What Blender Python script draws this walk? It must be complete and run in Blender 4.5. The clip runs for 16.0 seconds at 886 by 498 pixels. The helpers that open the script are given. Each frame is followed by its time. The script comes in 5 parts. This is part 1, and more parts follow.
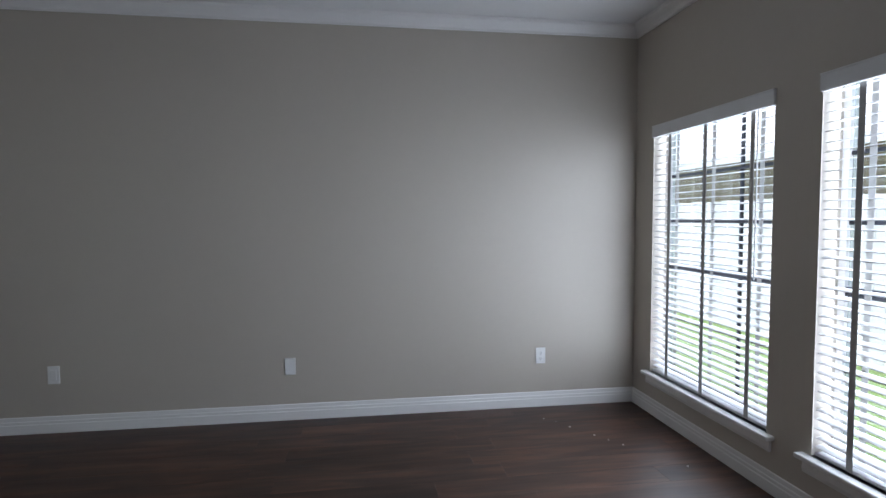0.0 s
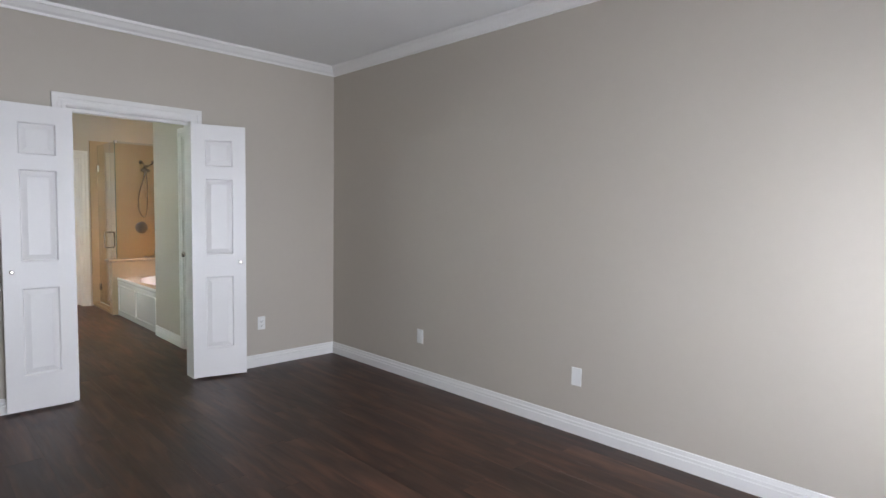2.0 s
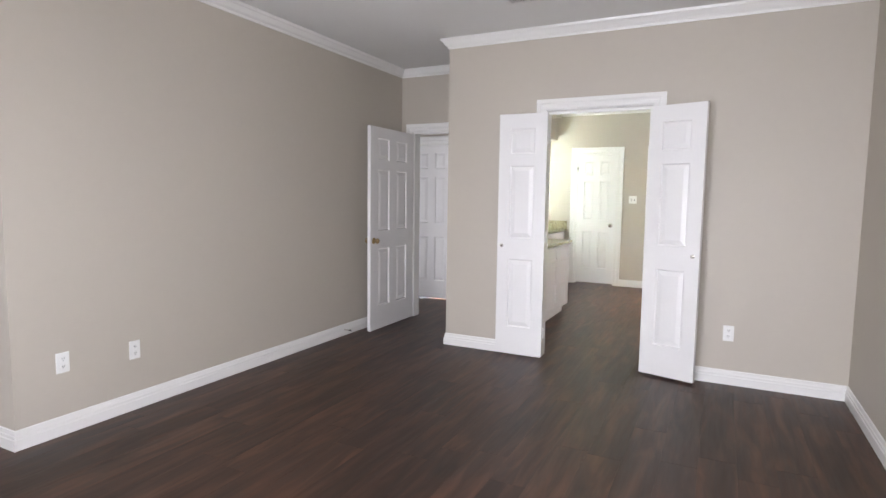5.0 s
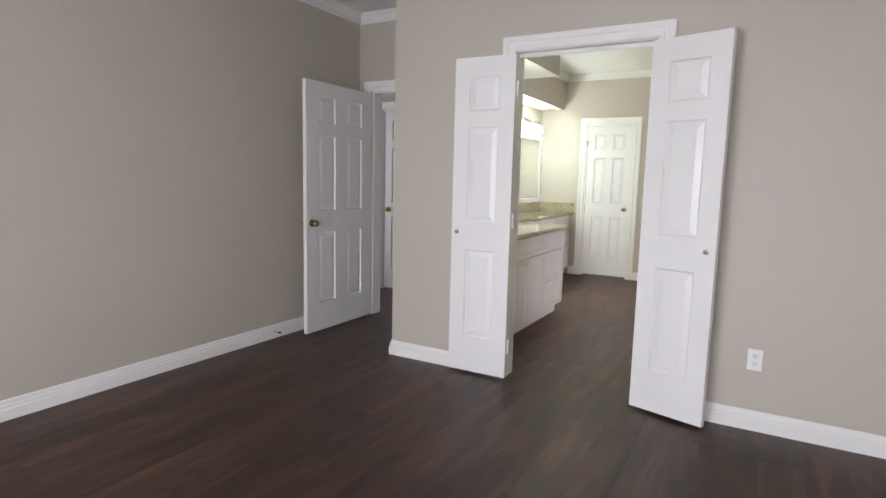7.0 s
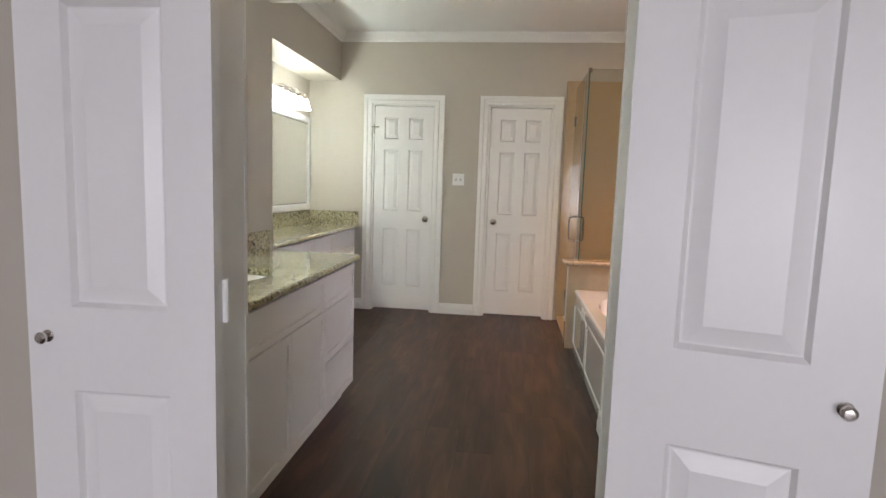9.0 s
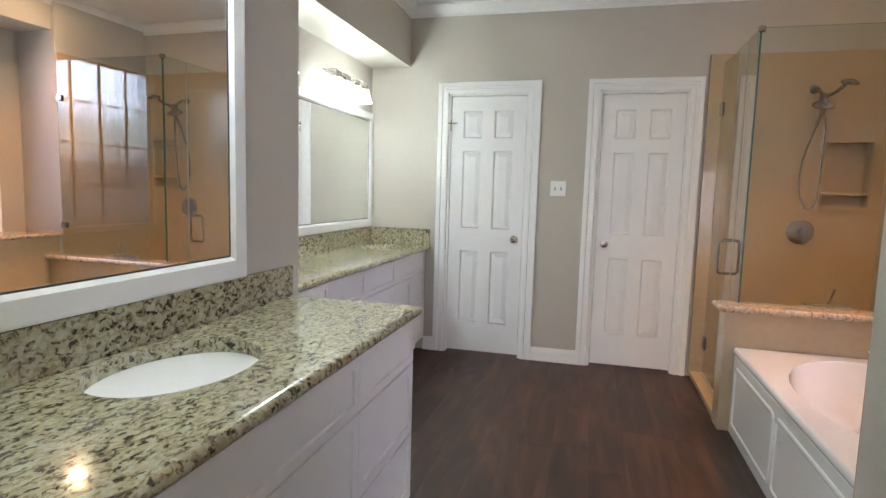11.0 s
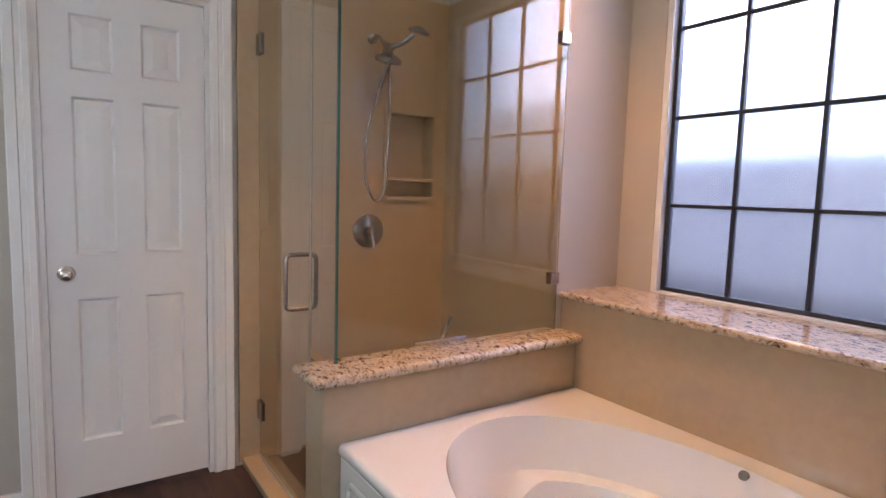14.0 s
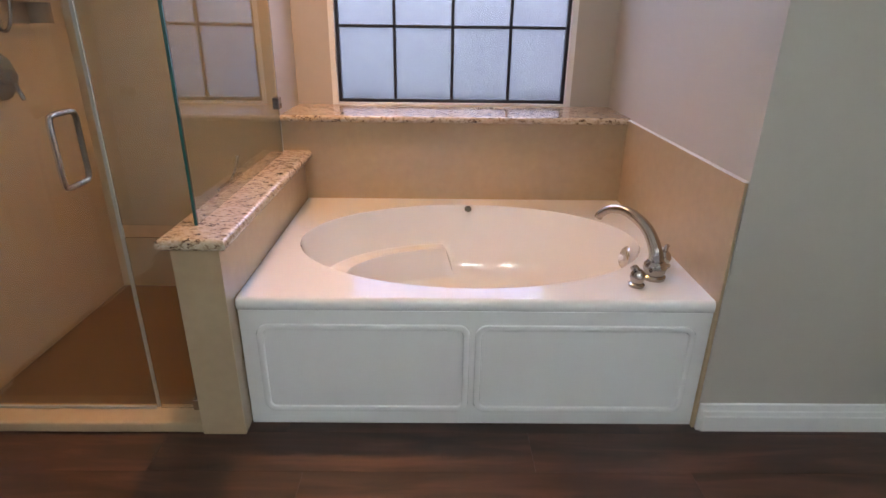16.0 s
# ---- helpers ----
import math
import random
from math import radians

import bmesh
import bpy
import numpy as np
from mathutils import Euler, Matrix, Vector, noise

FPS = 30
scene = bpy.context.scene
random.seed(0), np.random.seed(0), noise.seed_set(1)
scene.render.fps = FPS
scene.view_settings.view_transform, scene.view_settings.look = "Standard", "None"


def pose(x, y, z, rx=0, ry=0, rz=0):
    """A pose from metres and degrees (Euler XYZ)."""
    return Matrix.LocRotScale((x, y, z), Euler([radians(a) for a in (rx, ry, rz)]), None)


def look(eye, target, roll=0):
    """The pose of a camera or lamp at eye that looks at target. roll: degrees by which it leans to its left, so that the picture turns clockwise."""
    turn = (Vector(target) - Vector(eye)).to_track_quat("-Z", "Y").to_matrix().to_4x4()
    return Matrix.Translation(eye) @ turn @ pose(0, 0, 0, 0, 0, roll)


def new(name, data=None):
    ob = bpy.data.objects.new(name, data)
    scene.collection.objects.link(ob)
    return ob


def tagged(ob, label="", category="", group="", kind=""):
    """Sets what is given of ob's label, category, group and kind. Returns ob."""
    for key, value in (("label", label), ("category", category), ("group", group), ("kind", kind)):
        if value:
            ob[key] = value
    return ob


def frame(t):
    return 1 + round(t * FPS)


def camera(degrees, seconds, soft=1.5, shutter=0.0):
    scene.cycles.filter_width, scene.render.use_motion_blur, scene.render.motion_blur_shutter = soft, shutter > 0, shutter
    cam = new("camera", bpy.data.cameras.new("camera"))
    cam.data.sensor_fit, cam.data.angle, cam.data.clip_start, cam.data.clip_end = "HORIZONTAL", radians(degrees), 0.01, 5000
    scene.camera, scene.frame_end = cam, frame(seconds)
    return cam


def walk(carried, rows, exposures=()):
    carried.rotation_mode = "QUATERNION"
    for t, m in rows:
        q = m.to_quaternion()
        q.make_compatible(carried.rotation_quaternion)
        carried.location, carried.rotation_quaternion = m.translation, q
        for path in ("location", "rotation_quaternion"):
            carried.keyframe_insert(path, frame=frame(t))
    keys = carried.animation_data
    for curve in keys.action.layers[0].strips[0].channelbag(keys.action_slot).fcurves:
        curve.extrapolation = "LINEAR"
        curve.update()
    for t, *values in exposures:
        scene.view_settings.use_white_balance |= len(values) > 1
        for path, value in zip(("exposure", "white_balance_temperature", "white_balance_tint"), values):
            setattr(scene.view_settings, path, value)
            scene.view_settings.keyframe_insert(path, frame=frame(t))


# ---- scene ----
cam = camera(76.6, 16.0)
PATH = [
    (0, (0.43, -0.206, 1.373), (0.725, 1.769, 1.263), -0.2),
    (0.5, (0.828, -0.056, 1.383), (0.672, 1.935, 1.263), 0.1),
    (1, (1.213, 0.086, 1.331), (0.58, 1.981, 1.237), 0.7),
    (1.5, (1.547, 0.332, 1.319), (0.504, 2.036, 1.229), 1.0),
    (2, (1.848, 0.628, 1.388), (0.421, 2.024, 1.259), 0.9),
    (2.5, (2.014, 1.073, 1.319), (0.269, 2.043, 1.205), 0.6),
    (3, (2.074, 1.453, 1.328), (0.158, 2.013, 1.204), 0.8),
    (3.5, (2.033, 1.87, 1.361), (0.044, 2.028, 1.219), 0.7),
    (4, (1.971, 2.291, 1.331), (-0.011, 2.056, 1.197), 0.7),
    (4.5, (1.966, 2.66, 1.358), (0.057, 2.083, 1.214), 0.5),
    (4.7, (1.916, 2.765, 1.366), (0.064, 2.024, 1.215), 0.3),
    (6.8, (0.711, 2.987, 1.303), (-0.928, 1.868, 1.055), 1.4),
    (7, (0.529, 2.903, 1.296), (-1.197, 1.924, 1.048), 1.4),
    (7.5, (0.015, 2.69, 1.312), (-1.859, 2.037, 1.068), 1.6),
    (8, (-0.527, 2.495, 1.313), (-2.467, 2.068, 1.074), 1.9),
    (8.5, (-1.102, 2.275, 1.281), (-3.070, 2.008, 1.048), 1.7),
    (8.7, (-1.350, 2.202, 1.286), (-3.324, 1.973, 1.059), 1.9),
    (10.8, (-2.81, 1.866, 1.327), (-4.759, 1.472, 1.115), 1.8),
    (11, (-2.865, 1.858, 1.315), (-4.789, 1.35, 1.108), 1.6),
    (11.5, (-3.003, 1.975, 1.323), (-4.864, 1.27, 1.116), 1.8),
    (12, (-3.277, 2.065, 1.309), (-5.131, 1.344, 1.106), 1.7),
    (12.5, (-3.612, 2.109, 1.309), (-5.515, 1.528, 1.103), 1.8),
    (13, (-3.96, 2.137, 1.328), (-5.945, 1.994, 1.136), 1.9),
    (13.5, (-4.281, 2.013, 1.336), (-6.212, 2.5, 1.149), 1.9),
    (14, (-4.639, 1.945, 1.304), (-6.283, 3.067, 1.106), 1.7),
    (14.3, (-4.784, 1.855, 1.277), (-6.133, 3.313, 1.037), 1.5),
    (14.5, (-4.939, 1.848, 1.294), (-6.067, 3.47, 0.979), 1.1),
    (14.9, (-5.165, 1.69, 1.282), (-5.89, 3.501, 0.84), 0.5),
    (15, (-5.225, 1.636, 1.276), (-5.838, 3.479, 0.796), 0.9),
    (15.2, (-5.319, 1.5, 1.251), (-5.751, 3.379, 0.717), 0.6),
    (15.5, (-5.394, 1.333, 1.291), (-5.659, 3.202, 0.631), 0.8),
    (16, (-5.613, 1.076, 1.313), (-5.593, 2.928, 0.556), 0.7),
]

EXPOSURES = [(0, 1.52, 6250, 18), (0.5, 1.78, 6320, 19), (1.0, 2.04, 6400, 20), (1.5, 2.28, 6550, 20), (2.0, 2.57, 6750, 21), (2.5, 2.79, 6920, 22), (3.0, 3.03, 7050, 23), (3.5, 3.14, 7080, 24), (4.5, 3.19, 7080, 24),
             (7.0, 2.92, 7120, 24), (7.5, 2.84, 7150, 25), (8.0, 2.62, 7200, 26), (8.5, 2.38, 7250, 27), (11.0, 2.46, 6620, 28), (11.5, 2.42, 6620, 28), (12.5, 2.38, 6600, 29), (13.0, 2.27, 6560, 28), (13.5, 2.38, 6550, 30),
             (14.0, 2.18, 6280, 33), (14.5, 1.90, 6130, 36), (15.0, 1.66, 6020, 36), (15.5, 1.98, 6250, 34), (16.0, 2.24, 6380, 29)]
walk(cam, [(t, look(eye, target, roll)) for t, eye, target, roll in PATH], EXPOSURES)

# ---- plan, in metres ----
CEIL = 2.75
WX, EX = -2.80, 2.445           # bedroom west and east wall faces
NY, SY = 3.68, -0.42            # bedroom north and south wall faces
RY = 0.60                       # north face of the entry recess
HX = -3.70                      # wall with the hall door
HALLX = -4.78                   # hall west wall
BE, BW = -2.92, -7.25           # bathroom east and west wall faces
BN = 2.65                      # bathroom north wall, east of the tub
V1Y, V1X = 0.67, -4.98          # wall behind the first vanity and its west end
V2Y = 0.065                     # wall behind the second vanity
TX0, TX1, TY0, TY1 = -6.255, -4.708, 2.662, 3.755   # bathtub alcove
SHN = 3.725                     # shower back wall
DY0, DY1 = 1.505, 2.335         # double-door opening
WIN1, WIN2 = (2.285, 3.44), (0.86, 2.015)
WZ0, WZ1 = 0.29, 2.0
BWX0, BWX1, BWZ0, BWZ1, BWY = -6.142, -4.945, 0.903, 2.41, 4.168

# ---- world and lights ----
world = bpy.data.worlds.new("sky")
scene.world = world
world.use_nodes = True
wn = world.node_tree
sky = wn.nodes.new("ShaderNodeTexSky")
sky.sky_type, sky.sun_disc = 'NISHITA', False
sky.sun_elevation, sky.sun_rotation = radians(55), radians(200)
wn.links.new(sky.outputs[0], wn.nodes["Background"].inputs[0])
wn.nodes["Background"].inputs[1].default_value = 0.15


def lamp(name, kind, m, energy, color=(1, 1, 1), **kw):
    data = bpy.data.lights.new(name, kind)
    data.energy, data.color = energy, color
    if "size" in kw:
        data.size = kw["size"]
    if "size_y" in kw:
        data.shape, data.size_y = 'RECTANGLE', kw["size_y"]
    if "radius" in kw:
        data.shadow_soft_size = kw["radius"]
    if "cone" in kw:
        data.spot_size, data.spot_blend = radians(kw["cone"]), 0.9
    if "spread" in kw:
        data.spread = radians(kw["spread"])
    if "angle" in kw:
        data.angle = radians(kw["angle"])
    ob = new(name, data)
    ob.matrix_world = m
    return ob


lamp("sun", 'SUN', look((0, 0, 10), (1.2, 2.6, 5.5)), 5.0, (1.0, 0.95, 0.88), angle=0.5)

SHADE_GLOW, CAN_GLOW, CAN_POWER = 6.6, 25.0, 21.0
# daylight of the sky in the window openings: what passes between the slats, and what lights them from outside
for (a, b), share in ((WIN1, 0.9), (WIN2, 1.25)):
    for depth, power in ((0.008, 4.2), (0.09, 9.5)):
        lamp("window_light", 'AREA', pose(EX + depth, (a + b) / 2, (WZ0 + WZ1) / 2, 0, 90, 0), power * share, (0.77, 0.895, 1.0), size=WZ1 - WZ0 - 0.1, size_y=b - a - 0.02)
# open sky over the added fence behind the frosted window
lamp("frosted_window_light", 'AREA', look((-5.55, 5.3, 3.20), (-5.55, 4.3, 3.05)), 56.0, (0.84, 0.90, 1.0), size=3.4, size_y=2.2)
# added fill lamp before the hall's closed end, brightening the hall; no source is modelled
lamp("hall_fill_light", 'AREA', pose(-4.24, -1.58, 1.3, 90, 0, 0), 1.4, (0.74, 0.87, 1.0), size=0.8, size_y=2.0)

# ---- materials ----
def mat(name, color, rough=0.5, metal=0.0, var=0.0, scale=3.0, bump=0.0, bscale=200.0, coat=0.0, spec=0.5, rnd=0.0):
    """Principled paint-like material with two scales of variation and a fine bump."""
    m = bpy.data.materials.new(name)
    m.use_nodes = True
    n, l = m.node_tree.nodes, m.node_tree.links
    p = n["Principled BSDF"]
    p.inputs["Base Color"].default_value = (*color, 1)
    p.inputs["Roughness"].default_value = rough
    p.inputs["Metallic"].default_value = metal
    p.inputs["Coat Weight"].default_value = coat
    p.inputs["Specular IOR Level"].default_value = spec
    geo = n.new("ShaderNodeNewGeometry")
    if var:
        a, b = n.new("ShaderNodeTexNoise"), n.new("ShaderNodeTexNoise")
        for node, s, d in ((a, scale, 3), (b, scale * 14, 4)):
            node.inputs["Scale"].default_value, node.inputs["Detail"].default_value = s, d
            l.new(geo.outputs["Position"], node.inputs["Vector"])
        add = n.new("ShaderNodeMath")
        add.operation = 'ADD'
        l.new(a.outputs["Fac"], add.inputs[0])
        l.new(b.outputs["Fac"], add.inputs[1])
        ramp = n.new("ShaderNodeMapRange")
        ramp.inputs["From Min"].default_value, ramp.inputs["From Max"].default_value = 0.6, 1.4
        ramp.inputs["To Min"].default_value, ramp.inputs["To Max"].default_value = 1 - var, 1 + var
        l.new(add.outputs[0], ramp.inputs["Value"])
        hsv = n.new("ShaderNodeHueSaturation")
        hsv.inputs["Color"].default_value = (*color, 1)
        l.new(ramp.outputs[0], hsv.inputs["Value"])
        l.new(hsv.outputs[0], p.inputs["Base Color"])
        rr = n.new("ShaderNodeMapRange")
        rr.inputs["To Min"].default_value, rr.inputs["To Max"].default_value = max(0.02, rough - 0.06), min(1, rough + 0.06)
        l.new(a.outputs["Fac"], rr.inputs["Value"])
        l.new(rr.outputs[0], p.inputs["Roughness"])
    if bump:
        c = n.new("ShaderNodeTexNoise")
        c.inputs["Scale"].default_value, c.inputs["Detail"].default_value = bscale, 3
        l.new(geo.outputs["Position"], c.inputs["Vector"])
        bp = n.new("ShaderNodeBump")
        bp.inputs["Strength"].default_value, bp.inputs["Distance"].default_value = bump, 0.002
        l.new(c.outputs["Fac"], bp.inputs["Height"])
        l.new(bp.outputs[0], p.inputs["Normal"])
    return m


M_WALL = mat("greige_wall_paint", (0.51, 0.463, 0.40), 0.55, var=0.015, scale=1.5, bump=0.12, bscale=260)
M_CEIL = mat("white_ceiling_paint", (0.80, 0.80, 0.79), 0.8, var=0.015, bump=0.25, bscale=120)
M_TRIM = mat("white_trim_paint", (0.82, 0.81, 0.79), 0.32, var=0.015, scale=4, bump=0.04, bscale=90)
M_DOOR = mat("white_door_paint", (0.82, 0.81, 0.80), 0.36, var=0.015, scale=4, bump=0.06, bscale=70)
M_CAB = mat("white_cabinet_paint", (0.83, 0.81, 0.80), 0.32, var=0.01, bump=0.03, bscale=120)
M_PLATE = mat("white_plastic", (0.82, 0.82, 0.80), 0.3)
M_SLOT = mat("dark_slot", (0.03, 0.03, 0.03), 0.6)
M_NICKEL = mat("brushed_nickel", (0.64, 0.60, 0.56), 0.24, 1.0, var=0.04, scale=20)
M_FIXTURE = mat("satin_nickel_fixture", (0.40, 0.36, 0.32), 0.2, 1.0, var=0.05, scale=20)
M_BRASS = mat("antique_brass", (0.42, 0.30, 0.15), 0.3, 1.0, var=0.06, scale=30)
M_SUB = mat("dark_subfloor", (0.02, 0.015, 0.012), 0.8)
M_MARBLE = mat("beige_cultured_marble", (0.47, 0.345, 0.215), 0.17, var=0.07, scale=1.8, coat=0.3)
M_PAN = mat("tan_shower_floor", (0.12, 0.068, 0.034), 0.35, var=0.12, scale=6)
M_PORC = mat("white_porcelain", (0.86, 0.85, 0.83), 0.07, coat=0.5)
M_ACRYL = mat("white_tub_acrylic", (0.86, 0.85, 0.83), 0.04, coat=1.0)
M_MUNTIN = mat("dark_bronze_frame", (0.018, 0.02, 0.03), 0.4, var=0.1)
M_BLIND = mat("white_blind_slat", (0.80, 0.80, 0.80), 0.45)
M_TAPE = mat("grey_cloth_tape", (0.50, 0.49, 0.47), 0.9, bump=0.3, bscale=500)
M_VENT = mat("white_vent_metal", (0.75, 0.75, 0.74), 0.45)
M_LEVER = mat("clear_drop", (0.85, 0.86, 0.86), 0.1)


def granite(name, cells, blots, stops):
    m = mat(name, (0.4, 0.36, 0.28), 0.12, coat=0.3)
    n, l = m.node_tree.nodes, m.node_tree.links
    p = n["Principled BSDF"]
    geo = n["Geometry"] if "Geometry" in n else n.new("ShaderNodeNewGeometry")
    warp = n.new("ShaderNodeTexNoise")
    warp.inputs["Scale"].default_value, warp.inputs["Detail"].default_value = 45, 3
    l.new(geo.outputs["Position"], warp.inputs["Vector"])
    mixv = n.new("ShaderNodeMix")
    mixv.data_type = 'VECTOR'
    mixv.inputs["Factor"].default_value = 0.03
    l.new(geo.outputs["Position"], mixv.inputs["A"])
    l.new(warp.outputs["Color"], mixv.inputs["B"])
    v = n.new("ShaderNodeTexVoronoi")
    v.inputs["Scale"].default_value = cells
    grain = n.new("ShaderNodeMapping")
    grain.inputs["Rotation"].default_value, grain.inputs["Scale"].default_value = (0.3, 0.2, 0.5), (0.65, 1.35, 1.0)
    l.new(mixv.outputs["Result"], grain.inputs["Vector"])
    l.new(grain.outputs[0], v.inputs["Vector"])
    sep = n.new("ShaderNodeSeparateColor")
    l.new(v.outputs["Color"], sep.inputs[0])
    blot = n.new("ShaderNodeTexNoise")
    blot.inputs["Scale"].default_value, blot.inputs["Detail"].default_value = blots, 5
    l.new(grain.outputs[0], blot.inputs["Vector"])
    add = n.new("ShaderNodeMath")
    add.operation = 'MULTIPLY_ADD'
    add.inputs[1].default_value = 0.40
    l.new(sep.outputs[0], add.inputs[0])
    l.new(blot.outputs["Fac"], add.inputs[2])
    ramp = n.new("ShaderNodeValToRGB")
    e = ramp.color_ramp
    e.elements[0].position, e.elements[0].color = stops[0][0], (*stops[0][1], 1)
    e.elements[1].position, e.elements[1].color = stops[-1][0], (*stops[-1][1], 1)
    for pos, col in stops[1:-1]:
        x = e.elements.new(pos)
        x.color = (*col, 1)
    l.new(add.outputs[0], ramp.inputs[0])
    l.new(ramp.outputs[0], p.inputs["Base Color"])
    return m


M_GRANITE = granite("speckled_tan_granite", 120, 55, [(0.45, (0.040, 0.034, 0.024)), (0.52, (0.13, 0.10, 0.06)), (0.60, (0.29, 0.245, 0.145)), (0.72, (0.42, 0.375, 0.235)), (0.86, (0.48, 0.45, 0.31)), (1.0, (0.54, 0.52, 0.39))])
M_SILLSTONE = granite("pinkish_tan_granite", 140, 50, [(0.42, (0.07, 0.045, 0.03)), (0.50, (0.22, 0.145, 0.09)), (0.59, (0.42, 0.31, 0.20)), (0.72, (0.52, 0.41, 0.29)), (1.0, (0.58, 0.48, 0.37))])


def plank_material():
    m = mat("dark_walnut_plank", (0.07, 0.035, 0.022), 0.38)
    n, l = m.node_tree.nodes, m.node_tree.links
    p = n["Principled BSDF"]
    geo, info = n.new("ShaderNodeNewGeometry"), n.new("ShaderNodeObjectInfo")
    off = n.new("ShaderNodeVectorMath")
    off.operation = 'MULTIPLY_ADD'
    off.inputs[1].default_value = (0.9, 5.5, 1)
    comb = n.new("ShaderNodeCombineXYZ")
    rm = n.new("ShaderNodeMath")
    rm.operation = 'MULTIPLY'
    rm.inputs[1].default_value = 37.0
    l.new(info.outputs["Random"], rm.inputs[0])
    l.new(rm.outputs[0], comb.inputs[2])
    l.new(geo.outputs["Position"], off.inputs[0])
    l.new(comb.outputs[0], off.inputs[2])
    a = n.new("ShaderNodeTexNoise")
    a.inputs["Scale"].default_value, a.inputs["Detail"].default_value, a.inputs["Distortion"].default_value = 2.2, 6, 0.6
    l.new(off.outputs[0], a.inputs["Vector"])
    off2 = n.new("ShaderNodeVectorMath")
    off2.operation = 'MULTIPLY'
    off2.inputs[1].default_value = (1.2, 3.2, 1)
    l.new(off.outputs[0], off2.inputs[0])
    b = n.new("ShaderNodeTexNoise")
    b.inputs["Scale"].default_value, b.inputs["Detail"].default_value = 3.0, 4
    l.new(off2.outputs[0], b.inputs["Vector"])
    mixf = n.new("ShaderNodeMath")
    mixf.operation = 'MULTIPLY_ADD'
    mixf.inputs[1].default_value = 0.18
    l.new(b.outputs["Fac"], mixf.inputs[0])
    l.new(a.outputs["Fac"], mixf.inputs[2])
    ramp = n.new("ShaderNodeValToRGB")
    e = ramp.color_ramp
    e.elements[0].position, e.elements[0].color = 0.36, (0.021, 0.010, 0.0075, 1)
    e.elements[1].position, e.elements[1].color = 0.82, (0.115, 0.050, 0.030, 1)
    x = e.elements.new(0.58)
    x.color = (0.050, 0.023, 0.0145, 1)
    l.new(mixf.outputs[0], ramp.inputs[0])
    hsv = n.new("ShaderNodeHueSaturation")
    mr = n.new("ShaderNodeMapRange")
    mr.inputs["To Min"].default_value, mr.inputs["To Max"].default_value = 0.72, 1.26
    l.new(info.outputs["Random"], mr.inputs["Value"])
    l.new(mr.outputs[0], hsv.inputs["Value"])
    l.new(ramp.outputs[0], hsv.inputs["Color"])
    l.new(hsv.outputs[0], p.inputs["Base Color"])
    rr = n.new("ShaderNodeMapRange")
    rr.inputs["To Min"].default_value, rr.inputs["To Max"].default_value = 0.36, 0.54
    l.new(b.outputs["Fac"], rr.inputs["Value"])
    l.new(rr.outputs[0], p.inputs["Roughness"])
    bp = n.new("ShaderNodeBump")
    bp.inputs["Strength"].default_value, bp.inputs["Distance"].default_value = 0.15, 0.002
    l.new(b.outputs["Fac"], bp.inputs["Height"])
    l.new(bp.outputs[0], p.inputs["Normal"])
    return m


M_PLANK = plank_material()


def glass(name, color=(0.90, 0.925, 0.91)):
    """Clear polished glass."""
    m = bpy.data.materials.new(name)
    m.use_nodes = True
    n, l = m.node_tree.nodes, m.node_tree.links
    n.clear()
    out, g = n.new("ShaderNodeOutputMaterial"), n.new("ShaderNodeBsdfGlass")
    g.inputs["Color"].default_value = (*color, 1)
    g.inputs["Roughness"].default_value = 0.0
    g.inputs["IOR"].default_value = 1.5
    l.new(g.outputs[0], out.inputs[0])
    return m


M_GLASS = glass("clear_glass")
M_GEDGE = mat("green_glass_edge", (0.02, 0.10, 0.085), 0.15, coat=0.4)
M_MIRROR = mat("silvered_mirror", (0.90, 0.92, 0.91), 0.0, 1.0)


def frosted():
    m = bpy.data.materials.new("frosted_glass")
    m.use_nodes = True
    n, l = m.node_tree.nodes, m.node_tree.links
    n.clear()
    out, mix = n.new("ShaderNodeOutputMaterial"), n.new("ShaderNodeMixShader")
    tl, gl = n.new("ShaderNodeBsdfTranslucent"), n.new("ShaderNodeBsdfGlossy")
    geo, no = n.new("ShaderNodeNewGeometry"), n.new("ShaderNodeTexNoise")
    no.inputs["Scale"].default_value, no.inputs["Detail"].default_value = 70, 3
    streak = n.new("ShaderNodeVectorMath")
    streak.operation = 'MULTIPLY'
    streak.inputs[1].default_value = (1, 1, 0.22)
    l.new(geo.outputs["Position"], streak.inputs[0])
    l.new(streak.outputs[0], no.inputs["Vector"])
    bp = n.new("ShaderNodeBump")
    bp.inputs["Strength"].default_value, bp.inputs["Distance"].default_value = 0.3, 0.002
    l.new(no.outputs["Fac"], bp.inputs["Height"])
    l.new(bp.outputs[0], gl.inputs["Normal"])
    tl.inputs[0].default_value = (0.85, 0.88, 0.92, 1)
    rf, soft_mix = n.new("ShaderNodeBsdfRefraction"), n.new("ShaderNodeMixShader")
    rf.inputs["Color"].default_value = (0.90, 0.94, 0.98, 1)
    rf.inputs["Roughness"].default_value, rf.inputs["IOR"].default_value = 0.27, 1.45
    soft_mix.inputs[0].default_value = 0.92
    l.new(bp.outputs[0], rf.inputs["Normal"])
    l.new(tl.outputs[0], soft_mix.inputs[1])
    l.new(rf.outputs[0], soft_mix.inputs[2])
    gl.inputs["Roughness"].default_value = 0.25
    mix.inputs[0].default_value = 0.08
    l.new(soft_mix.outputs[0], mix.inputs[1])
    l.new(gl.outputs[0], mix.inputs[2])
    l.new(mix.outputs[0], out.inputs[0])
    return m


M_FROST = frosted()


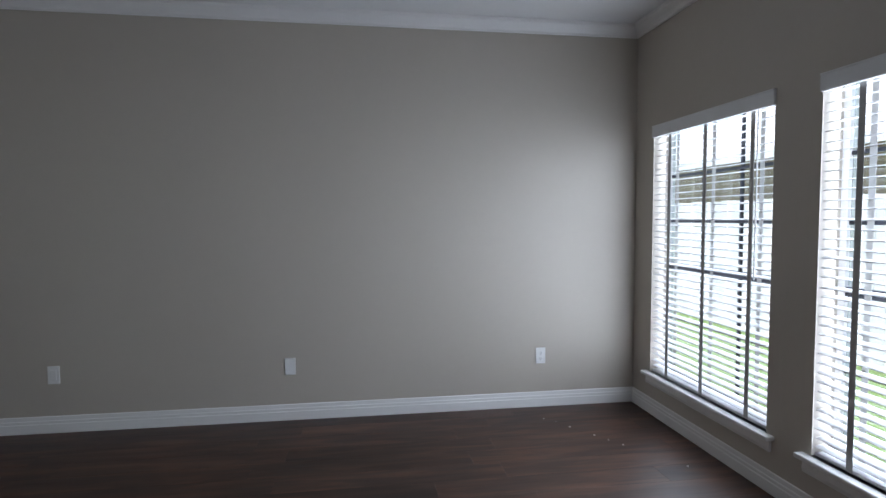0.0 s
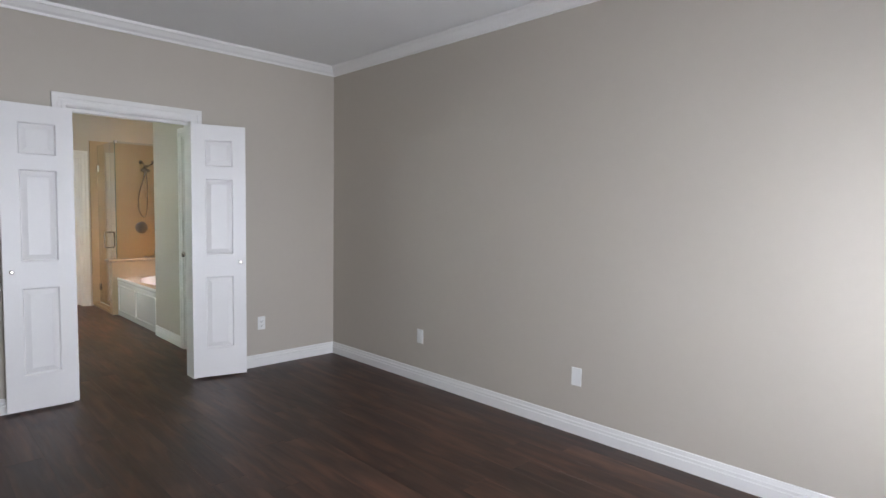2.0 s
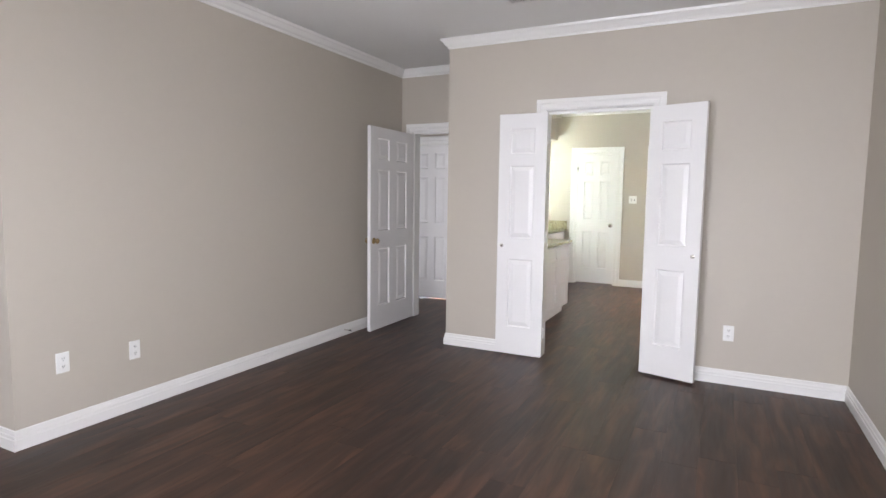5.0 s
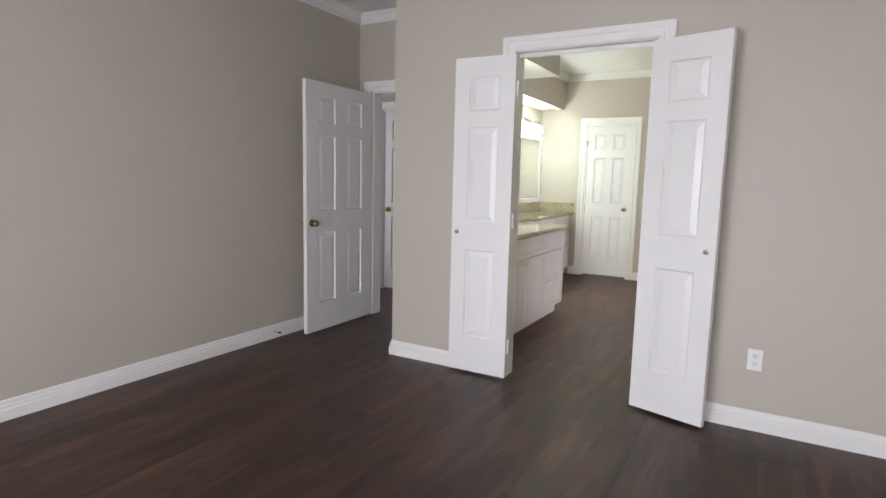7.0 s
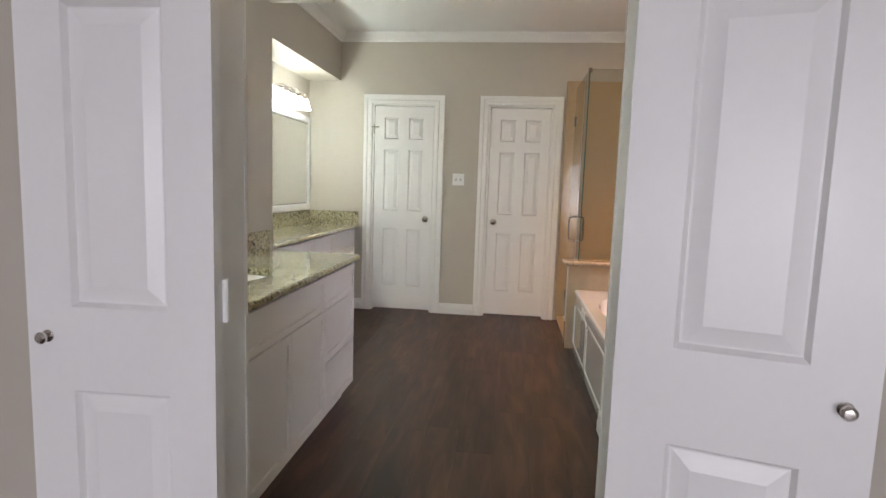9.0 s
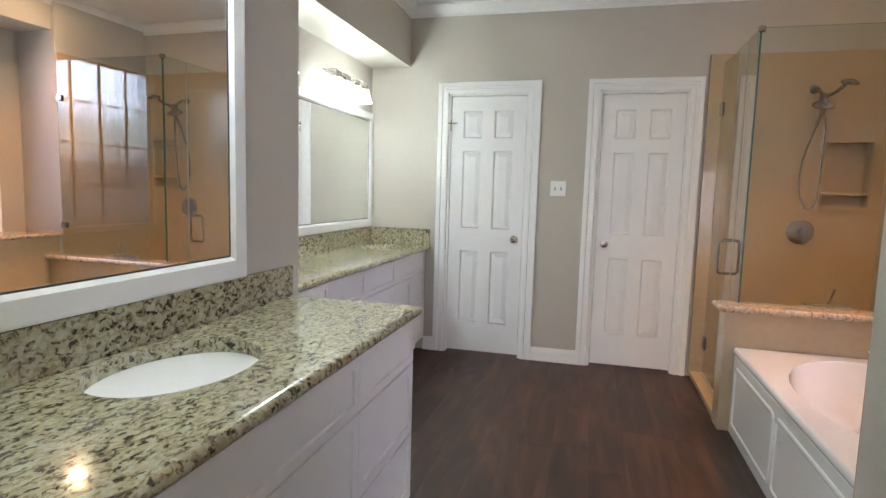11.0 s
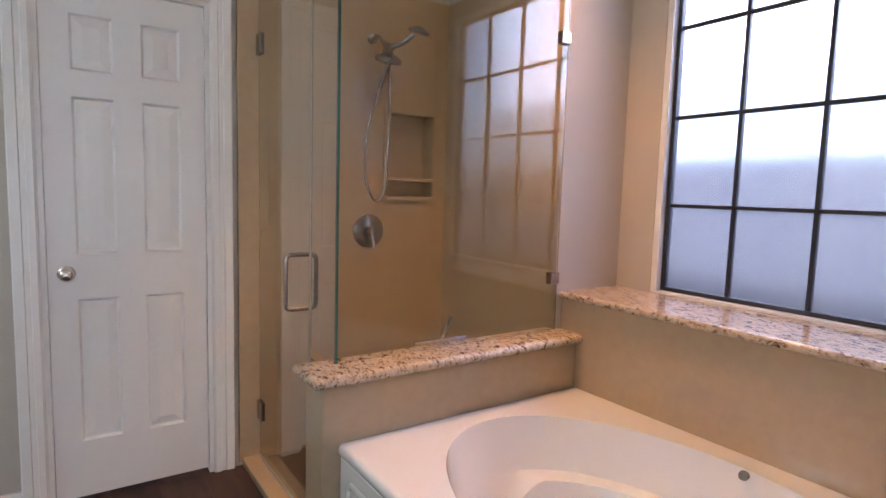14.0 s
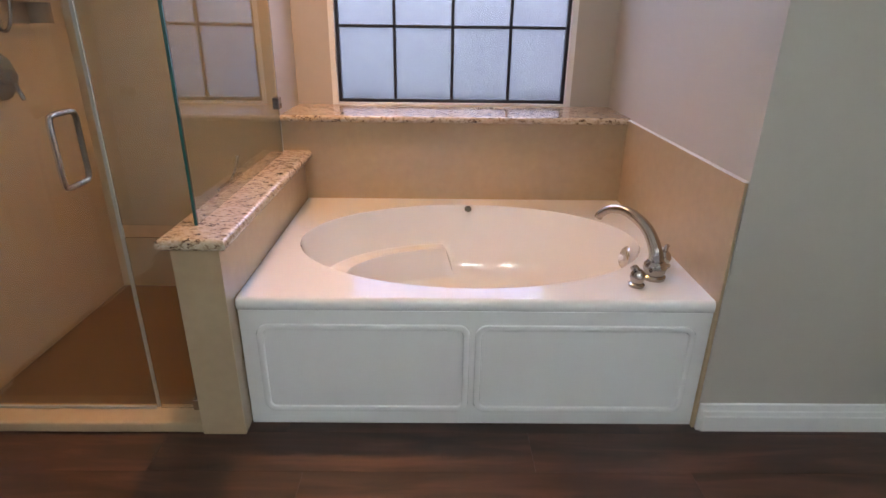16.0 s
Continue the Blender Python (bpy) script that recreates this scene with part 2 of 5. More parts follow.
def glow(name, color, strength):
    m = bpy.data.materials.new(name)
    m.use_nodes = True
    p = m.node_tree.nodes["Principled BSDF"]
    p.inputs["Base Color"].default_value = (0.9, 0.9, 0.88, 1)
    p.inputs["Emission Color"].default_value = (*color, 1)
    p.inputs["Emission Strength"].default_value = strength
    return m


# ---- mesh helpers ----
def box(bm, x0, x1, y0, y1, z0, z1, bevel=0.0):
    if x0 > x1: x0, x1 = x1, x0
    if y0 > y1: y0, y1 = y1, y0
    if z0 > z1: z0, z1 = z1, z0
    vs = [bm.verts.new((x, y, z)) for x in (x0, x1) for y in (y0, y1) for z in (z0, z1)]
    fs = [bm.faces.new([vs[i] for i in f]) for f in ((0, 1, 3, 2), (4, 6, 7, 5), (0, 4, 5, 1), (2, 3, 7, 6), (0, 2, 6, 4), (1, 5, 7, 3))]
    if bevel:
        es = list({e for f in fs for e in f.edges})
        bmesh.ops.bevel(bm, geom=es, offset=bevel, segments=2, affect='EDGES', profile=0.5)
    return vs


def obj(name, bm, material, smooth=False):
    bmesh.ops.recalc_face_normals(bm, faces=bm.faces)
    me = bpy.data.meshes.new(name)
    bm.to_mesh(me)
    bm.free()
    me.materials.append(material)
    if smooth:
        me.polygons.foreach_set("use_smooth", [True] * len(me.polygons))
        me.set_sharp_from_angle(angle=radians(38))
    return new(name, me)


def part(name, bm, material, parent, label="", smooth=False):
    ob = obj(name, bm, material, smooth)
    ob.parent = parent
    if label:
        ob["label"] = label
    return ob


def structure(name, bm, material, label="", smooth=False):
    return tagged(obj(name, bm, material, smooth), label, kind="structure")


def thing(name, m, label, category, group="", kind=""):
    ob = new(name)
    ob.empty_display_size = 0.05
    ob.matrix_world = m
    return tagged(ob, label, category, group, kind)


def sweep(bm, pts, profile, closed=False, frame_m=None):
    """Sweeps a profile of (offset to the left of the way, height) along a flat polyline, mitred at the corners."""
    n = len(pts)
    rings = []
    for i in range(n):
        p = Vector(pts[i])
        d0 = (p - Vector(pts[i - 1])).normalized() if (i or closed) else None
        d1 = (Vector(pts[(i + 1) % n]) - p).normalized() if (i < n - 1 or closed) else None
        d0, d1 = d0 or d1, d1 or d0
        n0, n1 = Vector((-d0.y, d0.x)), Vector((-d1.y, d1.x))
        k = (n0 + n1) / (1 + n0.dot(n1))
        ring = []
        for o, z in profile:
            q = Vector((p.x + k.x * o, p.y + k.y * o, z))
            ring.append(bm.verts.new(frame_m @ q if frame_m else q))
        rings.append(ring)
    m = len(profile)
    for i in range(n if closed else n - 1):
        a, b = rings[i], rings[(i + 1) % n]
        for j in range(m):
            bm.faces.new((a[j], a[(j + 1) % m], b[(j + 1) % m], b[j]))
    if not closed:
        bm.faces.new(rings[0])
        bm.faces.new(list(reversed(rings[-1])))


def lathe(bm, prof, m=None, seg=24):
    """Turns a profile of (radius, height) round z, then places it by m."""
    rings = []
    for r, z in prof:
        ring = [bm.verts.new((r * math.cos(2 * math.pi * i / seg), r * math.sin(2 * math.pi * i / seg), z)) for i in range(seg)] if r > 1e-5 else [bm.verts.new((0, 0, z))]
        rings.append(ring)
    new_v = [v for r in rings for v in r]
    for a, b in zip(rings, rings[1:]):
        for i in range(seg):
            k = (i + 1) % seg
            if len(a) == 1 and len(b) > 1:
                bm.faces.new((a[0], b[i], b[k]))
            elif len(b) == 1 and len(a) > 1:
                bm.faces.new((a[i], a[k], b[0]))
            elif len(a) > 1:
                bm.faces.new((a[i], a[k], b[k], b[i]))
    if m:
        for v in new_v:
            v.co = m @ v.co


def tube(bm, pts, radius, seg=12):
    """A round tube along points; radius is a number or one for each point."""
    pts = [Vector(p) for p in pts]
    rad = radius if isinstance(radius, (list, tuple)) else [radius] * len(pts)
    rings, up = [], None
    for i, p in enumerate(pts):
        d = (pts[min(i + 1, len(pts) - 1)] - pts[max(i - 1, 0)]).normalized()
        if up is None:
            up = d.orthogonal().normalized()
        up = (up - d * up.dot(d)).normalized()
        side = d.cross(up)
        rings.append([bm.verts.new(p + rad[i] * (math.cos(2 * math.pi * k / seg) * up + math.sin(2 * math.pi * k / seg) * side)) for k in range(seg)])
    for a, b in zip(rings, rings[1:]):
        for k in range(seg):
            bm.faces.new((a[k], a[(k + 1) % seg], b[(k + 1) % seg], b[k]))
    bm.faces.new(list(reversed(rings[0])))
    bm.faces.new(rings[-1])


def arc(points, steps=8):
    """A smooth Catmull-Rom line through points."""
    p = [Vector(q) for q in points]
    p = [2 * p[0] - p[1]] + p + [2 * p[-1] - p[-2]]
    out = []
    for i in range(1, len(p) - 2):
        for s in range(steps):
            t = s / steps
            out.append(0.5 * (2 * p[i] + (p[i + 1] - p[i - 1]) * t + (2 * p[i - 1] - 5 * p[i] + 4 * p[i + 1] - p[i + 2]) * t * t + (3 * p[i] - p[i - 1] - 3 * p[i + 1] + p[i + 2]) * t ** 3))
    return out + [p[-2]]


# ---- walls ----
def wall(name, boxes, label, material=None):
    bm = bmesh.new()
    for b in boxes:
        box(bm, *b)
    return structure(name, bm, material or M_WALL, label)


T = 0.12
wall("wall_north", [(WX - T, EX + 0.16, NY, NY + T, 0, CEIL)], "greige painted bedroom wall with outlets")
wy = [SY - 1.2, *WIN2, *WIN1, NY]
wall("wall_east", [(EX, EX + 0.16, wy[0], wy[1], 0, CEIL), (EX, EX + 0.16, wy[2], wy[3], 0, CEIL), (EX, EX + 0.16, wy[4], wy[5], 0, CEIL)]
     + [(EX, EX + 0.16, a, b, 0, WZ0) for a, b in (WIN1, WIN2)] + [(EX, EX + 0.16, a, b, WZ1, CEIL) for a, b in (WIN1, WIN2)], "greige bedroom wall with two tall windows")
wall("wall_south", [(HX, 0.25, SY - T, SY, 0, CEIL), (0.25 - T, 0.25, SY - 1.2, SY - T, 0, CEIL), (0.25 - T, EX + 0.16, SY - 1.2 - T, SY - 1.2, 0, CEIL)], "plain greige bedroom wall")
wall("wall_west", [(WX - T, WX, RY, DY0 - 0.02, 0, CEIL), (WX - T, WX, DY1 + 0.02, NY, 0, CEIL), (WX - T, WX, DY0 - 0.02, DY1 + 0.02, 2.10, CEIL)], "greige bedroom wall with double doors")
wall("wall_recess", [(HX, WX - T, RY, V1Y, 0, CEIL)], "greige side wall of the entry recess")
HD0, HD1 = -0.27, 0.50
wall("wall_hall_door", [(HX - T, HX, SY - T, HD0, 0, CEIL), (HX - T, HX, HD1, RY, 0, CEIL), (HX - T, HX, HD0, HD1, 2.075, CEIL)], "greige wall over the hall door")
HC0, HC1 = -0.93, -0.29
wall("wall_hall_west", [(V1X, HALLX, HC1, V1Y, 0, CEIL), (V1X, HALLX, -1.6, HC0, 0, CEIL), (V1X, HALLX, HC0, HC1, 2.06, CEIL)], "greige hallway wall with a closed door")
wall("wall_hall_south", [(HALLX, HX, -1.6 - T, -1.6, 0, CEIL)], "plain greige hallway end wall")
wall("wall_hall_east", [(HX - T, HX, -1.6, SY - T, 0, CEIL)], "plain greige hallway wall")
wall("wall_hall_closet", [(HALLX - 0.75, HALLX - 0.75 + T, HC0 - 0.1, -0.07, 0, CEIL)], "plain closet back wall")
wall("wall_vanity_one", [(HALLX, HX, RY, V1Y, 0, CEIL)], "greige wall behind the first vanity")
wall("wall_vanity_two", [(BW - T, V1X, V2Y - T, V2Y, 0, CEIL)], "greige wall behind the second vanity")
D1, D2 = (0.721, 1.352), (1.873, 2.490)
DTOP = 2.076
SHW = 2.60
NI = (3.345, 3.635, 1.275, 1.715)    # shower niche
wall("wall_bath_west", [(BW - T, BW, V2Y, D1[0], 0, CEIL), (BW - T, BW, D1[1], D2[0], 0, CEIL), (BW - T, BW, D2[1], NI[0], 0, CEIL), (BW - T, BW, NI[1], SHN, 0, CEIL), (BW - T, BW, NI[0], NI[1], 0, NI[2]), (BW - T, BW, NI[0], NI[1], NI[3], CEIL), (BW - T, BW - 0.088, NI[0], NI[1], NI[2], NI[3]),
                        (BW - T, BW, *D1, DTOP, CEIL), (BW - T, BW, *D2, DTOP, CEIL)], "greige bathroom wall with two closet doors")
wall("wall_closet", [(BW - 0.7 - T, BW - 0.7, 0.4, 2.8, 0, CEIL)], "plain closet back wall")
D3 = (-3.85, -3.12)             # side door, along x
wall("wall_bath_north", [(TX1, D3[0], BN, BN + T, 0, CEIL), (D3[1], BE, BN, BN + T, 0, CEIL), (*D3, BN, BN + T, DTOP, CEIL), (TX1, BE, BN + T, NY, 0, CEIL)], "greige bathroom wall beside the tub")
NBX, NBY, NBZ = -6.355, 4.12, 2.48      # window niche: west side, back, head
wall("wall_bath_window", [(NBX, BWX0 - 0.03, NBY, NBY + T, 0, CEIL), (BWX1 + 0.03, TX1, NBY, NBY + T, 0, CEIL), (BWX0 - 0.03, BWX1 + 0.03, NBY, NBY + T, 0, BWZ0 - 0.03),
                          (BWX0 - 0.03, BWX1 + 0.03, NBY, NBY + T, BWZ1 + 0.03, CEIL), (NBX, TX1, TY1 + 0.02, NBY, 0, BWZ0 - 0.04), (NBX, TX1, TY1, NBY, NBZ, CEIL),
                          (BW - T, NBX, SHN, NBY + T, 0, CEIL), (TX1, TX1 + T, NY, NBY + T, 0, CEIL)], "painted wall and niche round the frosted bathroom window")
wall("wall_soffit_one", [(V1X, BE, V1Y, 1.05, 2.325, CEIL)], "greige soffit over the first vanity")
wall("wall_soffit_two", [(BW, V1X, V2Y, 0.39, 2.29, CEIL)], "greige soffit over the second vanity")

bm = bmesh.new()
box(bm, BW - 0.9, EX + 0.3, -1.9, 4.3, CEIL, CEIL + 0.1)
structure("ceiling", bm, M_CEIL, "smooth white painted ceiling")
bm = bmesh.new()
box(bm, BW - 0.9, EX + 0.16, -1.9, 4.14, -0.12, -0.006)
floor = structure("floor", bm, M_SUB, "dark walnut plank floor")

# ---- trim ----
BASE = [(0, 0), (0.016, 0), (0.016, 0.058), (0.012, 0.062), (0.012, 0.078), (0.008, 0.082), (0.006, 0.104), (0, 0.108)]
CROWN = [(0, CEIL - 0.085), (0.010, CEIL - 0.085), (0.013, CEIL - 0.070), (0.030, CEIL - 0.055), (0.052, CEIL - 0.025), (0.060, CEIL - 0.020), (0.066, CEIL - 0.002), (0, CEIL - 0.002)]
CASING = [(0, 0), (0, 0.012), (0.010, 0.017), (0.030, 0.017), (0.034, 0.012), (0.050, 0.012), (0.054, 0.019), (0.084, 0.019), (0.088, 0.015), (0.088, 0)]
CW = 0.088


def trim(name, paths, profile, label, closed=False):
    bm = bmesh.new()
    for p in paths:
        sweep(bm, p, profile, closed)
    return structure(name, bm, M_TRIM, label)


trim("baseboard_bedroom", [[(HX, HD0 - CW), (HX, SY), (0.25, SY), (0.25, SY - 1.2), (EX, SY - 1.2), (EX, NY), (WX, NY), (WX, DY1 + 0.085)],
                           [(WX, DY0 - 0.085), (WX, RY), (HX, RY), (HX, HD1 + CW)]], BASE, "white moulded wooden baseboard")
trim("baseboard_bathroom", [[(BW, D2[0] - CW), (BW, D1[1] + CW)], [(BE, DY1 + 0.085), (BE, BN), (D3[1] + CW, BN)], [(D3[0] - CW, BN), (TX1, BN), (TX1, TY0 - 0.02)], [(BW, D1[0] - CW), (BW, 0.55)]], BASE, "white moulded wooden baseboard")
trim("baseboard_hall", [[(HALLX, RY), (HALLX, HC1 + CW)], [(HALLX, HC0 - CW), (HALLX, -1.6), (HX - T, -1.6), (HX - T, HD0 - CW)], [(HX - T, HD1 + CW), (HX - T, RY), (HALLX, RY)]], BASE, "white moulded wooden baseboard")
trim("trim_crown_bedroom", [[(HX, SY), (0.25, SY), (0.25, SY - 1.2), (EX, SY - 1.2), (EX, NY), (WX, NY), (WX, RY), (HX, RY)]], CROWN, "white crown moulding", True)
trim("trim_crown_bathroom", [[(BW, 0.39), (V1X, 0.39), (V1X, 1.05), (BE, 1.05), (BE, BN), (TX1, BN), (TX1, TY1), (BW, TY1)]], CROWN, "white crown moulding", True)


def plane(origin, u, n):
    """Maps (along the wall, height, proud of it) into the world."""
    return Matrix(((u[0], 0, n[0], origin[0]), (u[1], 0, n[1], origin[1]), (0, 1, 0, 0), (0, 0, 0, 1)))


def casing(name, m, w, top, label="white moulded door casing", prof=CASING):
    bm = bmesh.new()
    sweep(bm, [(0, 0), (0, top), (w, top), (w, 0)], prof, frame_m=m)
    return structure(name, bm, M_TRIM, label)


def jamb(name, x0, x1, y0, y1, top):
    """The lining of an opening in a wall that runs along y, with a stop."""
    bm = bmesh.new()
    box(bm, x0, x1, y0 - 0.001, y0 + 0.018, 0, top)
    box(bm, x0, x1, y1 - 0.018, y1 + 0.001, 0, top)
    box(bm, x0, x1, y0 + 0.018, y1 - 0.018, top - 0.018, top + 0.001)
    return structure(name, bm, M_TRIM, "white painted door jamb")


casing("trim_casing_closet", plane((BW, D1[0]), (0, 1), (1, 0)), D1[1] - D1[0], DTOP)
casing("trim_casing_closet_two", plane((BW, D2[0]), (0, 1), (1, 0)), D2[1] - D2[0], DTOP)
casing("trim_casing_side_door", plane((D3[0], BN), (1, 0), (0, -1)), D3[1] - D3[0], DTOP)
bm = bmesh.new()
box(bm, D3[0] - 0.001, D3[0] + 0.018, BN, BN + T - 0.002, 0, DTOP)
box(bm, D3[1] - 0.018, D3[1] + 0.001, BN, BN + T - 0.002, 0, DTOP)
box(bm, D3[0] + 0.018, D3[1] - 0.018, BN, BN + T - 0.002, DTOP - 0.018, DTOP + 0.001)
structure("trim_jamb_side_door", bm, M_TRIM, "white painted door jamb")
jamb("trim_jamb_closet", BW - T, BW, *D1, DTOP)
jamb("trim_jamb_closet_two", BW - T, BW, *D2, DTOP)
casing("trim_casing_double_door", plane((WX, DY0), (0, 1), (1, 0)), DY1 - DY0, 2.085)
casing("trim_casing_double_door_bath", plane((BE, DY0), (0, 1), (-1, 0)), DY1 - DY0, 2.085)
jamb("trim_jamb_double_door", WX - T, WX, DY0 - 0.019, DY1 + 0.019, 2.099)
casing("trim_casing_hall_door", plane((HX, HD0), (0, 1), (1, 0)), HD1 - HD0, 2.07)
casing("trim_casing_hall_door_back", plane((HX - T, HD0), (0, 1), (-1, 0)), HD1 - HD0, 2.07)
jamb("trim_jamb_hall_door", HX - T, HX, HD0, HD1, 2.07)
casing("trim_casing_hall_closet", plane((HALLX, HC0), (0, 1), (1, 0)), HC1 - HC0, 2.055)
jamb("trim_jamb_hall_closet", V1X, HALLX, HC0, HC1, 2.055)
# double-door head track
bm = bmesh.new()
box(bm, WX - 0.075, WX - 0.045, DY0, DY1, 2.055, 2.081, 0.004)
structure("trim_door_stop", bm, M_TRIM, "white head stop of the double doors")


# ---- doors ----
def door_leaf(bm, w, h, t, cols, rows):
    """A leaf from x 0 to w with sunk fields on both faces."""
    xs = sorted({0.0, w, *[v for c in cols for v in c]})
    zs = sorted({0.0, h, *[v for r in rows for v in r]})
    for side in (-1, 1):
        y = side * t / 2
        vs = {(i, k): bm.verts.new((x, y, z)) for i, x in enumerate(xs) for k, z in enumerate(zs)}
        fields = []
        for i in range(len(xs) - 1):
            for k in range(len(zs) - 1):
                loop = [vs[i, k], vs[i + 1, k], vs[i + 1, k + 1], vs[i, k + 1]]
                f = bm.faces.new(loop if side < 0 else loop[::-1])
                if (xs[i], xs[i + 1]) in cols and (zs[k], zs[k + 1]) in rows:
                    fields.append(f)
        bm.normal_update()
        bmesh.ops.inset_individual(bm, faces=fields, thickness=0.012, depth=-0.012)
    for a, b, c, d in (((0, 0, 0), (0, 0, h), (1, 0, h), (1, 0, 0)), ((0, 1, 0), (0, 1, h), (1, 1, h), (1, 1, 0))):
        x = 0 if a[1] == 0 else w
        v = [bm.verts.new((x, -t / 2, 0)), bm.verts.new((x, t / 2, 0)), bm.verts.new((x, t / 2, h)), bm.verts.new((x, -t / 2, h))]
        bm.faces.new(v)
    for z in (0, h):
        bm.faces.new([bm.verts.new(q) for q in ((0, -t / 2, z), (w, -t / 2, z), (w, t / 2, z), (0, t / 2, z))])
    bmesh.ops.remove_doubles(bm, verts=bm.verts, dist=0.0001)


def raised_field(w, h):
    """The raised field of one door panel: sloped margin and flat middle, back at y 0, face towards -y."""
    bm = bmesh.new()
    lo = [(0, 0), (w, 0), (w, h), (0, h)]
    m = 0.032
    hi = [(m, m), (w - m, m), (w - m, h - m), (m, h - m)]
    a = [bm.verts.new((x, 0, z)) for x, z in lo]
    b = [bm.verts.new((x, -0.0085, z)) for x, z in hi]
    bm.faces.new(b)
    for i in range(4):
        bm.faces.new((a[i], a[(i + 1) % 4], b[(i + 1) % 4], b[i]))
    return bm


KNOB = [(0.0, 0.062), (0.012, 0.061), (0.022, 0.055), (0.027, 0.046), (0.026, 0.037), (0.018, 0.029), (0.011, 0.024), (0.010, 0.010), (0.026, 0.007), (0.031, 0.003), (0.031, 0.0)]
SMALL_KNOB = [(0.0, 0.028), (0.008, 0.027), (0.0125, 0.022), (0.0125, 0.017), (0.008, 0.012), (0.007, 0.004), (0.013, 0.002), (0.013, 0)]


def make_door(name, m, w, h, cols, label, knob_x, knob_z, metal, sides=(-1, 1), knob=KNOB, hinges=(), t=0.035):
    rows = [(0.235, 0.82), (1.0, 1.61), (1.71, 1.92)]
    d = thing(name, m, label, "door", kind="structure")
    bm = bmesh.new()
    door_leaf(bm, w, h, t, cols, rows)
    part("door_leaf", bm, M_DOOR, d)
    for side in (-1, 1):
        for c in cols:
            for r in rows:
                g = 0.0122
                bm = raised_field(c[1] - c[0] - 2 * g, r[1] - r[0] - 2 * g)
                p = part("panel", bm, M_DOOR, d)
                y = side * (t / 2 - 0.0118)
                p.matrix_local = pose(c[0] + g, y, r[0] + g) if side < 0 else pose(c[1] - g, y, r[0] + g, 0, 0, 180)
    for side in sides:
        bm = bmesh.new()
        lathe(bm, knob, pose(knob_x, side * t / 2, knob_z, 90 if side < 0 else -90, 0, 0))
        part("door_knob", bm, metal, d, "round metal door knob", True)
    for z in hinges:
        bm = bmesh.new()
        tube(bm, [(-0.004, -t / 2 - 0.005, z - 0.045), (-0.004, -t / 2 - 0.005, z + 0.045)], 0.006, 10)
        box(bm, -0.003, 0.028, -t / 2 - 0.002, -t / 2 + 0.001, z - 0.044, z + 0.044)
        part("hinge", bm, M_PLATE if metal is M_NICKEL else metal, d, "small painted hinge", True)
    return d


def two_cols(w):
    return [(w * 0.165, w * 0.415), (w * 0.585, w * 0.835)]


G = 0.021
w1 = D1[1] - D1[0] - 2 * G
door_1 = make_door("door_1", pose(BW - 0.028, D1[0] + G, 0.022, 0, 0, 90), w1, 2.03, two_cols(w1), "white six-panel closet door, closed, with nickel knob", w1 - 0.06, 0.925, M_NICKEL, (-1,), hinges=(0.27, 1.03, 1.78))
door_2 = make_door("door_2", pose(BW - 0.028, D2[0] + G, 0.022, 0, 0, 90), w1 - 0.014, 2.03, two_cols(w1 - 0.014), "white six-panel closet door, closed, hinged beside the shower", 0.06, 0.925, M_NICKEL, (-1,))
for z in (0.27, 1.03, 1.78):
    bm = bmesh.new()
    tube(bm, [(w1 - 0.010, -0.0225, z - 0.045), (w1 - 0.010, -0.0225, z + 0.045)], 0.006, 10)
    box(bm, w1 - 0.042, w1 - 0.015, -0.0195, -0.0165, z - 0.044, z + 0.044)
    part("hinge", bm, M_PLATE, door_2, "small painted hinge", True)
# hinge-pin stop on the first closet door
bm = bmesh.new()
tube(bm, [(-0.004, -0.028, 1.76), (-0.004, -0.028, 1.85)], 0.006, 10)
tube(bm, [(-0.045, -0.04, 1.825), (0.05, -0.04, 1.825)], 0.005, 10)
tube(bm, [(0.002, -0.028, 1.825), (0.002, -0.042, 1.825)], 0.006, 10)
part("hinge_stop", bm, M_NICKEL, door_1, "nickel hinge-pin door stop", True)
make_door("door_3", pose(HX + 0.045, HD0 + 0.004, 0.012, 0, 0, 0.5), 0.85, 2.03, two_cols(0.85), "white six-panel bedroom door standing open", 0.79, 0.905, M_BRASS, (-1, 1), hinges=(0.2, 1.0, 1.8))
w3 = D3[1] - D3[0] - 2 * G
make_door("door_7", pose(D3[0] + G, BN + 0.028, 0.022), w3, 2.03, two_cols(w3), "white six-panel bathroom side door, closed, with nickel knob", 0.06, 0.925, M_NICKEL, (-1,))
cw = HC1 - HC0 - 2 * G
make_door("door_4", pose(HALLX - 0.028, HC0 + G, 0.015, 0, 0, 90), cw, 2.015, two_cols(cw), "white six-panel hallway door, closed", 0.06, 0.92, M_BRASS, (-1,))
LEAF = 0.410
make_door("door_5", pose(WX + 0.042, DY0 + 0.022, 0.02, 0, 0, -88.5), LEAF, 2.04, [(0.10, LEAF - 0.10)], "narrow white three-panel double-door leaf, folded open against the wall", LEAF - 0.045, 0.935, M_NICKEL, (-1, 1), SMALL_KNOB, (0.2, 1.02, 1.84))
make_door("door_6", pose(WX + 0.045, DY1 - 0.012, 0.02, 0, 0, 74.0), LEAF, 2.04, [(0.10, LEAF - 0.10)], "narrow white three-panel double-door leaf, swung wide open", LEAF - 0.045, 0.935, M_NICKEL, (-1, 1), SMALL_KNOB)
